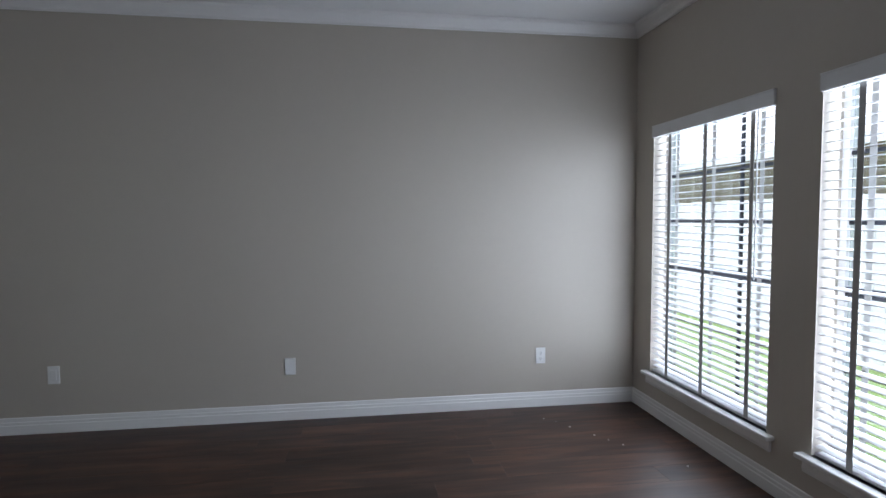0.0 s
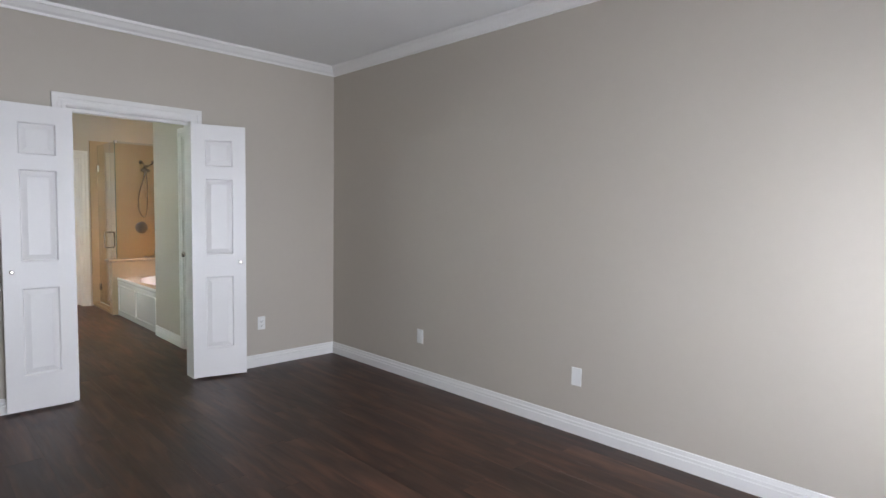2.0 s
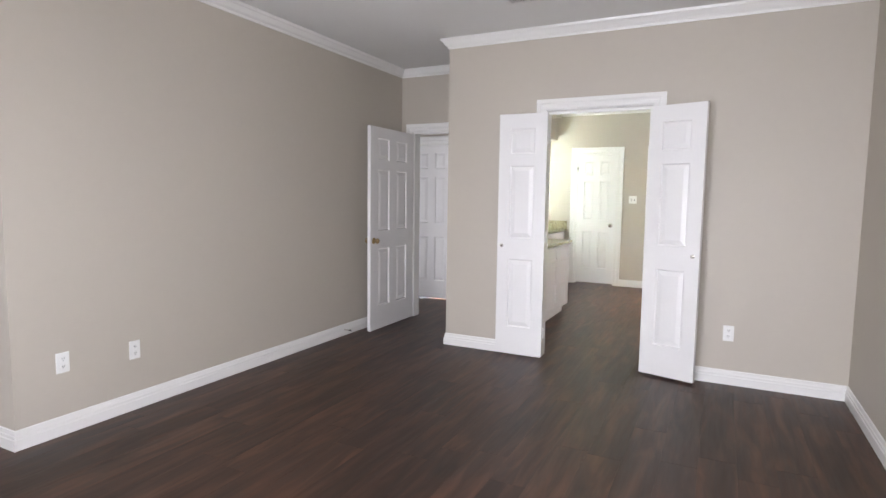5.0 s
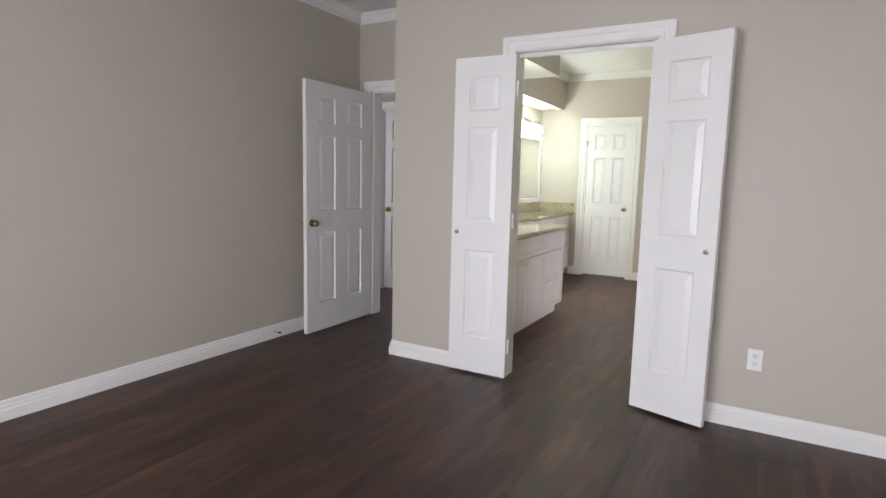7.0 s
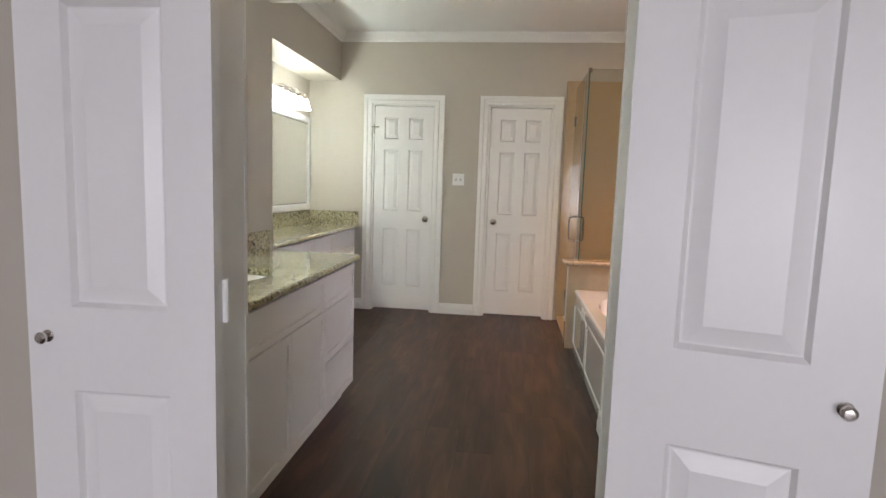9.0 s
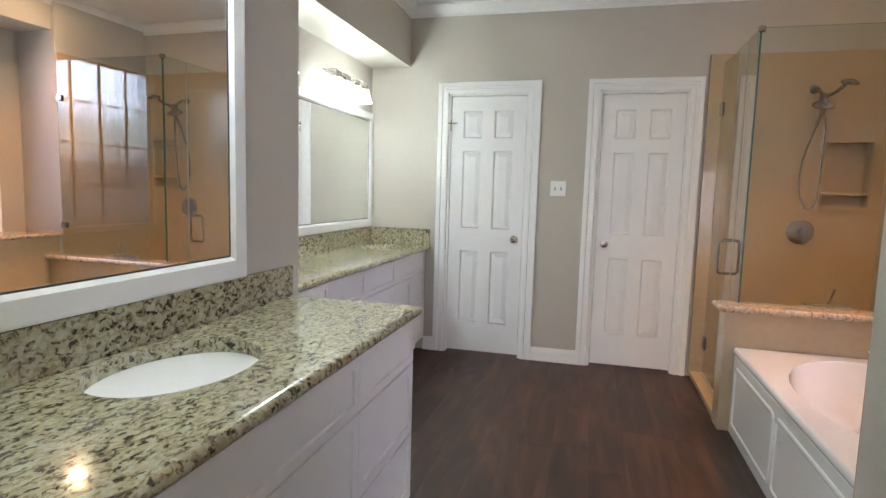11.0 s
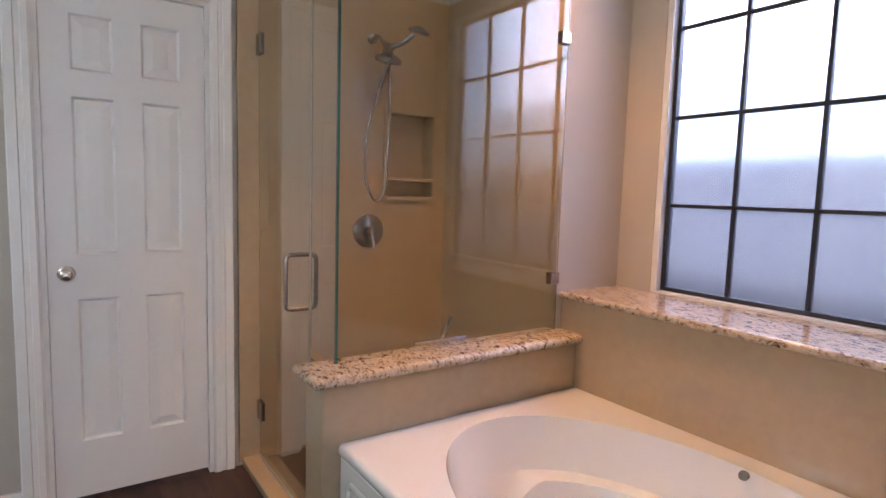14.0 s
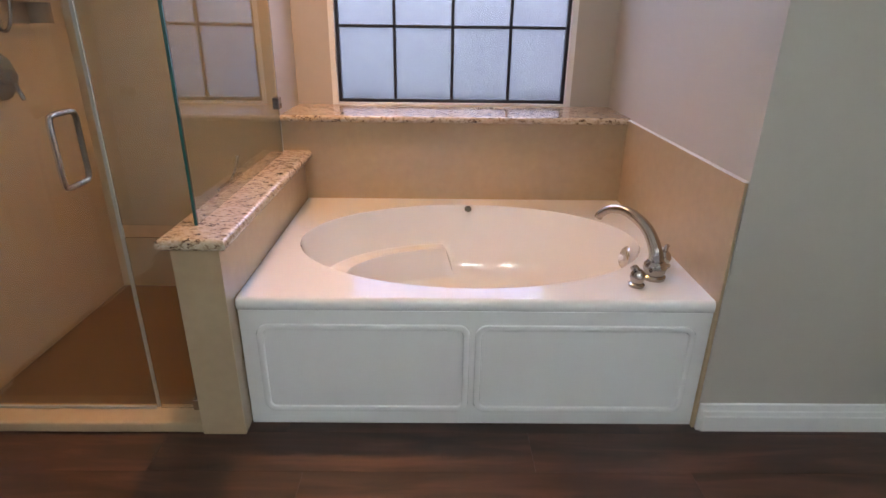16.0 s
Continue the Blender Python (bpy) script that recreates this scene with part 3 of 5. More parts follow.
# ---- bedroom windows and blinds ----
def bedroom_window(name, y0, y1):
    win = thing(name, pose(EX, 0, 0), "tall double-hung window with dark bronze muntins", "window", kind="structure")
    fx = 0.105
    bm = bmesh.new()
    sweep(bm, [(y0 + 0.0, WZ0 + 0.0), (y0, WZ1), (y1, WZ1), (y1, WZ0)], [(0, 0), (-0.045, 0), (-0.045, 0.04), (0, 0.04)], closed=True, frame_m=Matrix(((0, 0, 1, fx), (1, 0, 0, 0), (0, 1, 0, 0), (0, 0, 0, 1))))
    part("window_frame", bm, M_TRIM, win)
    zm = WZ0 + 0.44 * (WZ1 - WZ0)
    a, b = y0 + 0.045, y1 - 0.045
    bm = bmesh.new()
    box(bm, fx + 0.002, fx + 0.036, a, b, zm - 0.02, zm + 0.02)
    part("meeting_rail", bm, M_MUNTIN, win)
    cols, up, low = 3, 3, 2
    for i in range(1, cols):
        y = a + (b - a) * i / cols
        bm = bmesh.new()
        box(bm, fx + 0.012, fx + 0.028, y - 0.009, y + 0.009, WZ0 + 0.045, WZ1 - 0.045)
        part("muntin", bm, M_MUNTIN, win)
    for z in [zm + (WZ1 - 0.045 - zm) * i / up for i in range(1, up)] + [WZ0 + 0.045 + (zm - WZ0 - 0.045) * i / low for i in range(1, low)]:
        bm = bmesh.new()
        box(bm, fx + 0.010, fx + 0.030, a, b, z - 0.009, z + 0.009)
        part("muntin", bm, M_MUNTIN, win)
    bm = bmesh.new()
    box(bm, fx + 0.018, fx + 0.022, a, b, WZ0 + 0.045, WZ1 - 0.045)
    pane = part("window_pane", bm, M_GLASS, win)
    pane.visible_shadow = False
    bm = bmesh.new()
    box(bm, -0.045, 0.105, y0 - 0.05, y1 + 0.05, WZ0 - 0.024, WZ0 + 0.0, 0.006)
    part("window_sill", bm, M_TRIM, win)
    bm = bmesh.new()
    sweep(bm, [(y0 - 0.03, WZ0 - 0.085), (y1 + 0.03, WZ0 - 0.085)], [(0, 0), (0, 0.012), (0.02, 0.016), (0.045, 0.012), (0.06, 0.018), (0.06, 0)], frame_m=Matrix(((0, 0, -1, 0), (1, 0, 0, 0), (0, 1, 0, 0), (0, 0, 0, 1))))
    part("sill_apron", bm, M_TRIM, win)
    bm = bmesh.new()
    box(bm, 0.0, 0.105, y0 - 0.001, y0 + 0.008, WZ0, WZ1)
    box(bm, 0.0, 0.105, y1 - 0.008, y1 + 0.001, WZ0, WZ1)
    box(bm, 0.0, 0.105, y0 + 0.008, y1 - 0.008, WZ1 - 0.008, WZ1 + 0.001)
    part("window_lining", bm, M_WALL, win)
    return win


def slat_mesh(length):
    bm = bmesh.new()
    n = 4
    vs = []
    for k in range(n + 1):
        u = -0.025 + 0.05 * k / n
        z = 0.003 * (1 - (2 * k / n - 1) ** 2)
        vs.append([[bm.verts.new((u, y, z + dz)) for dz in (0, 0.0028)] for y in (0, length)])
    for a, b in zip(vs, vs[1:]):
        bm.faces.new((a[0][0], b[0][0], b[1][0], a[1][0]))
        bm.faces.new((a[0][1], a[1][1], b[1][1], b[0][1]))
        for e in (0, 1):
            bm.faces.new((a[e][0], a[e][1], b[e][1], b[e][0]))
    for e in (vs[0], vs[-1]):
        bm.faces.new((e[0][0], e[1][0], e[1][1], e[0][1]))
    bmesh.ops.recalc_face_normals(bm, faces=bm.faces)
    me = bpy.data.meshes.new("slat")
    bm.to_mesh(me)
    bm.free()
    me.materials.append(M_BLIND)
    return me


def blind(y0, y1, label):
    b = thing("window_blind", pose(EX + 0.038, y0, WZ0), label, "blind", "bedroom blinds")
    w, h = y1 - y0, WZ1 - WZ0
    bm = bmesh.new()
    box(bm, -0.028, 0.028, 0.004, w - 0.004, h - 0.06, h - 0.009, 0.003)
    part("headrail", bm, M_BLIND, b)
    bm = bmesh.new()
    box(bm, -0.052, -0.036, 0.002, w - 0.002, h - 0.082, h - 0.010, 0.004)
    box(bm, -0.055, -0.034, 0.002, w - 0.002, h - 0.012, h - 0.002, 0.003)
    part("valance", bm, M_BLIND, b, "white moulded valance")
    me = slat_mesh(w - 0.024)
    n, top, bot = 38, h - 0.085, 0.045
    rng = random.Random(int(y0 * 100))
    for i in range(n):
        s = new("slat", me)
        s.parent = b
        s.matrix_local = pose(0, 0.012, bot + (top - bot) * i / (n - 1), rng.uniform(-0.15, 0.15), -6 + rng.uniform(-2.5, 2.5), rng.uniform(-0.2, 0.2))
    bm = bmesh.new()
    box(bm, -0.025, 0.025, 0.012, w - 0.012, 0.006, 0.022, 0.004)
    part("bottom_rail", bm, M_BLIND, b)
    for u in (0.15, 0.50, 0.83):
        for x in (-0.030, 0.029):
            bm = bmesh.new()
            box(bm, x, x + 0.0012, w * u - 0.016, w * u + 0.016, 0.010, h - 0.06)
            part("ladder_tape", bm, M_TAPE, b, "grey cloth ladder tape")
    bm = bmesh.new()
    tube(bm, [(-0.045, w * 0.10, h - 0.07), (-0.047, w * 0.10, h - 0.95)], 0.004, 8)
    part("tilt_wand", bm, M_BLIND, b, "thin white tilt wand", True)
    return b


for i, (a, b_) in enumerate((WIN1, WIN2)):
    bedroom_window("window_%d" % (i + 1), a, b_)
    blind(a, b_, "white horizontal slat blind lowered over a tall window")


# ---- outlets and switches ----
def wall_plate(name, m, label, kind):
    p = thing(name, m, label, "light switch" if "switch" in name else "outlet", "wall plates")
    w, h = (0.116, 0.116) if kind == "double" else (0.072, 0.116)
    bm = bmesh.new()
    box(bm, -w / 2, w / 2, -0.006, 0, -h / 2, h / 2, 0.0025)
    part("cover_plate", bm, M_PLATE, p)
    if kind == "duplex":
        for z in (-0.021, 0.021):
            bm = bmesh.new()
            lathe(bm, [(0, 0.009), (0.014, 0.009), (0.0165, 0.007), (0.0165, 0.004)], pose(0, 0, z, 90, 0, 0), 20)
            soc = part("socket", bm, M_PLATE, p, smooth=True)
            for x in (-0.006, 0.006):
                bm = bmesh.new()
                box(bm, x - 0.0014, x + 0.0014, -0.0096, -0.0085, z - 0.002, z + 0.007)
                part("slot", bm, M_SLOT, soc)
            bm = bmesh.new()
            lathe(bm, [(0, 0.0096), (0.0025, 0.0096), (0.0025, 0.0085)], pose(0, 0, z - 0.008, 90, 0, 0), 10)
            part("slot", bm, M_SLOT, soc)
        bm = bmesh.new()
        lathe(bm, [(0, 0.0075), (0.003, 0.007), (0.003, 0.005)], pose(0, 0, 0, 90, 0, 0), 10)
        part("screw", bm, M_PLATE, p)
    elif kind == "rocker":
        bm = bmesh.new()
        box(bm, -0.017, 0.017, -0.0085, -0.004, -0.034, 0.034, 0.0015)
        part("insert", bm, M_PLATE, p)
    elif kind == "double":
        for x in (-0.023, 0.023):
            bm = bmesh.new()
            box(bm, x - 0.005, x + 0.005, -0.0065, -0.004, -0.012, 0.012)
            seat = part("switch_frame", bm, M_SLOT, p)
            bm = bmesh.new()
            box(bm, x - 0.0038, x + 0.0038, -0.018, -0.004, -0.001, 0.009, 0.0012)
            part("toggle", bm, M_PLATE, p)
    elif kind == "blank":
        for z in (-0.042, 0.042):
            bm = bmesh.new()
            lathe(bm, [(0, 0.0075), (0.003, 0.007), (0.003, 0.005)], pose(0, 0, z, 90, 0, 0), 10)
            part("screw", bm, M_PLATE, p)
    return p


wall_plate("outlet", pose(-1.52, NY, 0.375), "white rocker-style outlet plate on the greige wall", "rocker")
wall_plate("outlet", pose(-0.045, NY, 0.368), "blank white cover plate on the greige wall", "blank")
wall_plate("outlet", pose(1.725, NY, 0.373), "white duplex outlet near the windows", "duplex")
wall_plate("outlet", pose(WX, 2.93, 0.385, 0, 0, 90), "white duplex outlet beside the double doors", "duplex")
wall_plate("outlet", pose(-0.43, SY, 0.38, 0, 0, 180), "white duplex outlet on the south wall", "duplex")
wall_plate("outlet", pose(0.0, SY, 0.41, 0, 0, 180), "white duplex outlet on the south wall", "duplex")
wall_plate("light_switch", pose(HALLX, -1.07, 1.32, 0, 0, 90), "white light switch plate beside the hallway door", "rocker")
wall_plate("light_switch", pose(BW, 1.595, 1.355, 0, 0, 90), "white double toggle switch between closet doors", "double")

# ---- ceiling vent ----
v = thing("ceiling_vent", pose(-1.97, 1.55, CEIL), "white metal ceiling register with two louvre banks", "air vent")
bm = bmesh.new()
sweep(bm, [(-0.19, -0.165), (0.19, -0.165), (0.19, 0.165), (-0.19, 0.165)], [(0, 0), (0, -0.004), (0.02, -0.010), (0.036, -0.010), (0.036, 0)], True)
box(bm, -0.16, 0.16, -0.013, 0.013, -0.015, -0.001)
part("frame", bm, M_VENT, v)
bm = bmesh.new()
box(bm, -0.16, 0.16, -0.135, 0.135, -0.002, -0.0005)
part("backing", bm, M_SLOT, v, "dark duct opening")
for bank in (-1, 1):
    for i in range(7):
        bm = bmesh.new()
        y = bank * (0.024 + i * 0.017)
        box(bm, -0.152, 0.152, y - 0.0012, y + 0.0012, -0.013, -0.002)
        bmesh.ops.rotate(bm, verts=bm.verts, cent=(0, y, -0.007), matrix=Matrix.Rotation(radians(38 * bank), 3, 'X'))
        part("slat", bm, M_VENT, v)

# paint flakes on the bedroom floor
for cx_, cy_, r_ in ((1.663, 3.42, 0.006), (1.725, 3.35, 0.005), (1.784, 3.25, 0.007), (1.886, 3.09, 0.006), (1.938, 3.0, 0.004), (1.995, 2.92, 0.006), (2.212, 2.59, 0.005)):
    bm = bmesh.new()
    lathe(bm, [(0, 0.0022), (r_ * 0.8, 0.0018), (r_, 0)], pose(0, 0, 0), 7)
    ob = obj("paint_flake", bm, M_PLATE)
    ob.matrix_world = pose(cx_, cy_, 0.0, 0, 0, cx_ * 900)
    tagged(ob, "tiny white paint flake lying on the dark floor", "debris", "paint flakes")

# spring door stop on the south baseboard
d = thing("door_stop", pose(-2.60, SY + 0.016, 0.055), "small metal spring door stop on the baseboard", "door stop")
bm = bmesh.new()
tube(bm, [(0, 0, 0), (0, 0.06, 0.002)], 0.005, 10)
part("spring", bm, M_NICKEL, d, smooth=True)
bm = bmesh.new()
tube(bm, [(0, 0.06, 0.002), (0, 0.075, 0.002)], 0.008, 10)
part("tip", bm, M_SLOT, d, "dark rubber tip", True)


# ---- bathroom: frosted window ----
win = thing("window_3", pose(0, 0, 0), "frosted sixteen-pane bathroom window with dark bars", "window", kind="structure")
bm = bmesh.new()
fm = Matrix(((1, 0, 0, 0), (0, 0, 1, 0), (0, 1, 0, 0), (0, 0, 0, 1)))
sweep(bm, [(BWX0 - 0.03, BWZ0 - 0.03), (BWX0 - 0.03, BWZ1 + 0.03), (BWX1 + 0.03, BWZ1 + 0.03), (BWX1 + 0.03, BWZ0 - 0.03)], [(0, NBY + 0.005), (0, BWY + 0.03), (-0.028, BWY + 0.03), (-0.028, NBY + 0.005)], True, fm)
part("window_lining", bm, M_TRIM, win)
bm = bmesh.new()
sweep(bm, [(BWX0, BWZ0), (BWX0, BWZ1), (BWX1, BWZ1), (BWX1, BWZ0)], [(0.001, BWY - 0.012), (0.001, BWY + 0.02), (-0.016, BWY + 0.02), (-0.016, BWY - 0.012)], True, fm)
part("window_frame", bm, M_MUNTIN, win)
pw, ph = (BWX1 - BWX0) / 4, (BWZ1 - BWZ0) / 4
for i in range(1, 4):
    bm = bmesh.new()
    box(bm, BWX0 + pw * i - 0.008, BWX0 + pw * i + 0.008, BWY - 0.010, BWY + 0.016, BWZ0 + 0.016, BWZ1 - 0.016, 0.003)
    part("muntin", bm, M_MUNTIN, win)
    bm = bmesh.new()
    box(bm, BWX0 + 0.016, BWX1 - 0.016, BWY - 0.009, BWY + 0.015, BWZ0 + ph * i - 0.008, BWZ0 + ph * i + 0.008, 0.003)
    part("muntin", bm, M_MUNTIN, win)
for i in range(4):
    for k in range(4):
        bm = bmesh.new()
        box(bm, BWX0 + pw * i + 0.006, BWX0 + pw * (i + 1) - 0.006, BWY, BWY + 0.004, BWZ0 + ph * k + 0.006, BWZ0 + ph * (k + 1) - 0.006)
        part("window_pane", bm, M_FROST, win)


# ---- slabs with an oval hole ----
def holed(bm, x0, x1, y0, y1, z0, z1, cx, cy, a, b, n=64):
    ang = sorted([2 * math.pi * i / n for i in range(n)] + [math.atan2(y - cy, x - cx) % (2 * math.pi) for x in (x0, x1) for y in (y0, y1)])
    rim, out = [], []
    for t in ang:
        c, s_ = math.cos(t), math.sin(t)
        k = min([((x1 if c > 0 else x0) - cx) / c] if abs(c) > 1e-9 else [9], [((y1 if s_ > 0 else y0) - cy) / s_] if abs(s_) > 1e-9 else [9])[0]
        q = 1 / math.sqrt((c / a) ** 2 + (s_ / b) ** 2)
        rim.append([bm.verts.new((cx + q * c, cy + q * s_, z)) for z in (z0, z1)])
        out.append([bm.verts.new((cx + k * c, cy + k * s_, z)) for z in (z0, z1)])
    m = len(ang)
    for i in range(m):
        j = (i + 1) % m
        bm.faces.new((rim[i][1], out[i][1], out[j][1], rim[j][1]))
        bm.faces.new((rim[i][0], rim[j][0], out[j][0], out[i][0]))
        bm.faces.new((rim[i][0], rim[i][1], rim[j][1], rim[j][0]))
        bm.faces.new((out[i][0], out[j][0], out[j][1], out[i][1]))


def bullnose(z0, z1, r=0.019):
    h = (z1 - z0) / 2
    return [(0, z0)] + [(r * math.sin(math.pi * k / 8), (z0 + z1) / 2 - h * math.cos(math.pi * k / 8)) for k in range(1, 8)] + [(0, z1)]


CT0, CT1 = 0.835, 0.873


def countertop(x0, x1, y0, y1, sink, label, splash, side=None, nose=None):
    """A granite top with an oval cut-out, bullnose edge and backsplash."""
    c = thing("countertop", pose(0, 0, 0), label, "countertop")
    bm = bmesh.new()
    sx, sy, a, b = sink
    r = 0.019
    xa, xb = max(x0, sx - 0.36), min(x1, sx + 0.36)
    holed(bm, xa, xb, y0, y1 - r, CT0, CT1, sx, sy, a, b)
    if xa > x0:
        box(bm, x0, xa, y0, y1 - r, CT0, CT1)
    if xb < x1:
        box(bm, xb, x1, y0, y1 - r, CT0, CT1)
    sweep(bm, nose, bullnose(CT0, CT1, r))
    bmesh.ops.remove_doubles(bm, verts=bm.verts, dist=0.0002)
    part("slab", bm, M_GRANITE, c, smooth=True)
    bm = bmesh.new()
    box(bm, *splash, 0.003)
    part("backsplash", bm, M_GRANITE, c)
    if side:
        bm = bmesh.new()
        box(bm, *side, 0.003)
        part("side_splash", bm, M_GRANITE, c)
    sk = thing("sink", pose(sx, sy, CT0), "white oval undermount porcelain basin", "sink", "bathroom sinks")
    bm = bmesh.new()
    prof = [(1.10, -0.002), (1.02, -0.002), (1.0, -0.012), (0.97, -0.05), (0.88, -0.10), (0.68, -0.135), (0.40, -0.150), (0.10, -0.155)]
    rings = [[bm.verts.new((a * q * math.cos(2 * math.pi * i / 48), b * q * math.sin(2 * math.pi * i / 48), z)) for i in range(48)] for q, z in prof]
    for p_, q_ in zip(rings, rings[1:]):
        for i in range(48):
            bm.faces.new((p_[i], p_[(i + 1) % 48], q_[(i + 1) % 48], q_[i]))
    bm.faces.new(rings[-1])
    part("basin", bm, M_PORC, sk, smooth=True)
    bm = bmesh.new()
    lathe(bm, [(0, -0.150), (0.018, -0.150), (0.024, -0.152), (0.024, -0.156)], None, 20)
    part("drain", bm, M_NICKEL, sk, "round nickel drain", True)
    return c


V1E = -4.905
countertop(V1E + 0.019, BE, V1Y, 1.245, (-4.00, 0.895, 0.235, 0.175), "speckled tan granite vanity top with an oval sink cut-out", (V1E, BE, V1Y, V1Y + 0.02, CT1, 0.995),
           nose=[(V1E + 0.019, V1Y), (V1E + 0.019, 1.226), (BE, 1.226)])
V2F = 0.598
countertop(BW, V1X, V2Y, V2F, (-6.88, 0.31, 0.215, 0.160), "long speckled granite vanity top with an oval sink cut-out", (BW + 0.02, V1X, V2Y, V2Y + 0.02, CT1, 1.0), (BW, BW + 0.02, V2Y, V2F - 0.01, CT1, 1.0),
           nose=[(BW, V2F - 0.019), (V1X, V2F - 0.019)])


# ---- vanity cabinets ----
def shaker(bm, x0, x1, z0, z1, y):
    """A shaker front facing +y: flat frame, sunk middle."""
    r, d, t = 0.055 if min(x1 - x0, z1 - z0) > 0.2 else 0.042, 0.008, 0.019
    vs = box(bm, x0, x1, y, y + t, z0, z1)
    bm.normal_update()
    face = [f for f in bm.faces if all(abs(v_.co.y - y - t) < 1e-5 for v_ in f.verts)]
    face[0].normal_flip() if face[0].normal.y < 0 else None
    bmesh.ops.recalc_face_normals(bm, faces=bm.faces)
    bmesh.ops.inset_region(bm, faces=face, thickness=r, depth=0)
    bmesh.ops.inset_region(bm, faces=face, thickness=0.0012, depth=-d)


def cabinet(x0, x1, back, front, layout, label):
    """A base unit; layout is a list of (z0, z1, number of fronts, part name)."""
    c = thing("vanity_cabinet", pose(x0, 0, 0), label, "cabinet", "vanity cabinets")
    w = x1 - x0
    bm = bmesh.new()
    box(bm, 0.001, w - 0.001, back + 0.002, front, 0.10, CT0 - 0.001)
    part("body", bm, M_CAB, c)
    bm = bmesh.new()
    box(bm, 0.002, w - 0.002, back + 0.01, front - 0.05, 0.0, 0.10)
    part("toe_kick", bm, M_CAB, c)
    for z0, z1, n, nm in layout:
        for i in range(n):
            bm = bmesh.new()
            shaker(bm, w * i / n + 0.002, w * (i + 1) / n - 0.002, z0, z1, front + 0.0005)
            part(nm, bm, M_CAB, c)
    return c


DRAWERS = [(0.655, 0.822, 1, "drawer"), (0.375, 0.648, 1, "drawer"), (0.105, 0.368, 1, "drawer")]
SINKBASE = [(0.655, 0.822, 1, "false_front"), (0.105, 0.648, 2, "cabinet_door")]
F1 = 1.198
cabinet(-4.885, -4.363, V1Y, F1, DRAWERS, "white shaker three-drawer vanity unit")
cabinet(-4.363, -3.50, V1Y, F1, SINKBASE, "white shaker sink base with two doors")
cabinet(-3.50, BE - 0.004, V1Y, F1, DRAWERS, "white shaker drawer unit beside the double doors")
F2 = 0.535
cabinet(BW + 0.012, -6.53, V2Y, F2, SINKBASE, "white shaker sink base beside the closet door")
cabinet(-6.53, -6.0, V2Y, F2, DRAWERS, "white shaker three-drawer vanity unit")
cabinet(-6.0, -5.50, V2Y, F2, DRAWERS, "white shaker three-drawer vanity unit")
cabinet(-5.50, V1X - 0.004, V2Y, F2, SINKBASE, "white shaker base unit with two doors")


# ---- mirrors ----
def mirror(x0, x1, y, z0, z1, fw, label, skew=0.0):
    """A framed mirror; skew turns it a little about its east edge, off the wall."""
    m = thing("wall_mirror", pose(x1, y, 0, 0, 0, skew), label, "mirror", "vanity mirrors")
    x0, x1 = x0 - x1, 0.0
    bm = bmesh.new()
    box(bm, x0 + fw * 0.7, x1 - fw * 0.7, 0.001, 0.008, z0 + fw * 0.7, z1 - fw * 0.7)
    part("mirror_glass", bm, M_MIRROR, m)
    bm = bmesh.new()
    sweep(bm, [(x0, z0), (x0, z1), (x1, z1), (x1, z0)], [(0, 0.001), (0, 0.018), (-0.008, 0.022), (-fw + 0.012, 0.022), (-fw, 0.010), (-fw, 0.008), (-fw, 0.001)], True, Matrix(((1, 0, 0, 0), (0, 0, 1, 0), (0, 1, 0, 0), (0, 0, 0, 1))))
    part("frame", bm, M_TRIM, m, "flat white painted frame")
    # dark strips imitate the reflection of the frame's inner lip
    g, q = fw, 0.005
    for b_ in ((x0 + g, x0 + g + q, z0 + g, z1 - g), (x1 - g - q, x1 - g, z0 + g, z1 - g), (x0 + g + q, x1 - g - q, z0 + g, z0 + g + q), (x0 + g + q, x1 - g - q, z1 - g - q, z1 - g)):
        bm = bmesh.new()
        box(bm, b_[0], b_[1], 0.0075, 0.0092, b_[2], b_[3])
        part("lip_reflection", bm, M_SLOT, m, "dark strip painted as the frame lip's reflection in the glass")
    return m


mirror(-4.555, -3.05, V1Y, 1.0, 2.0, 0.075, "large framed vanity mirror over the near sink", -0.85)
mirror(BW + 0.012, V1X - 0.02, V2Y, 1.004, 1.925, 0.065, "wide white-framed mirror over the far vanity")

# ---- vanity lights ----
M_SHADE = glow("lit_white_glass_shade", (0.76, 1.0, 0.94), SHADE_GLOW)


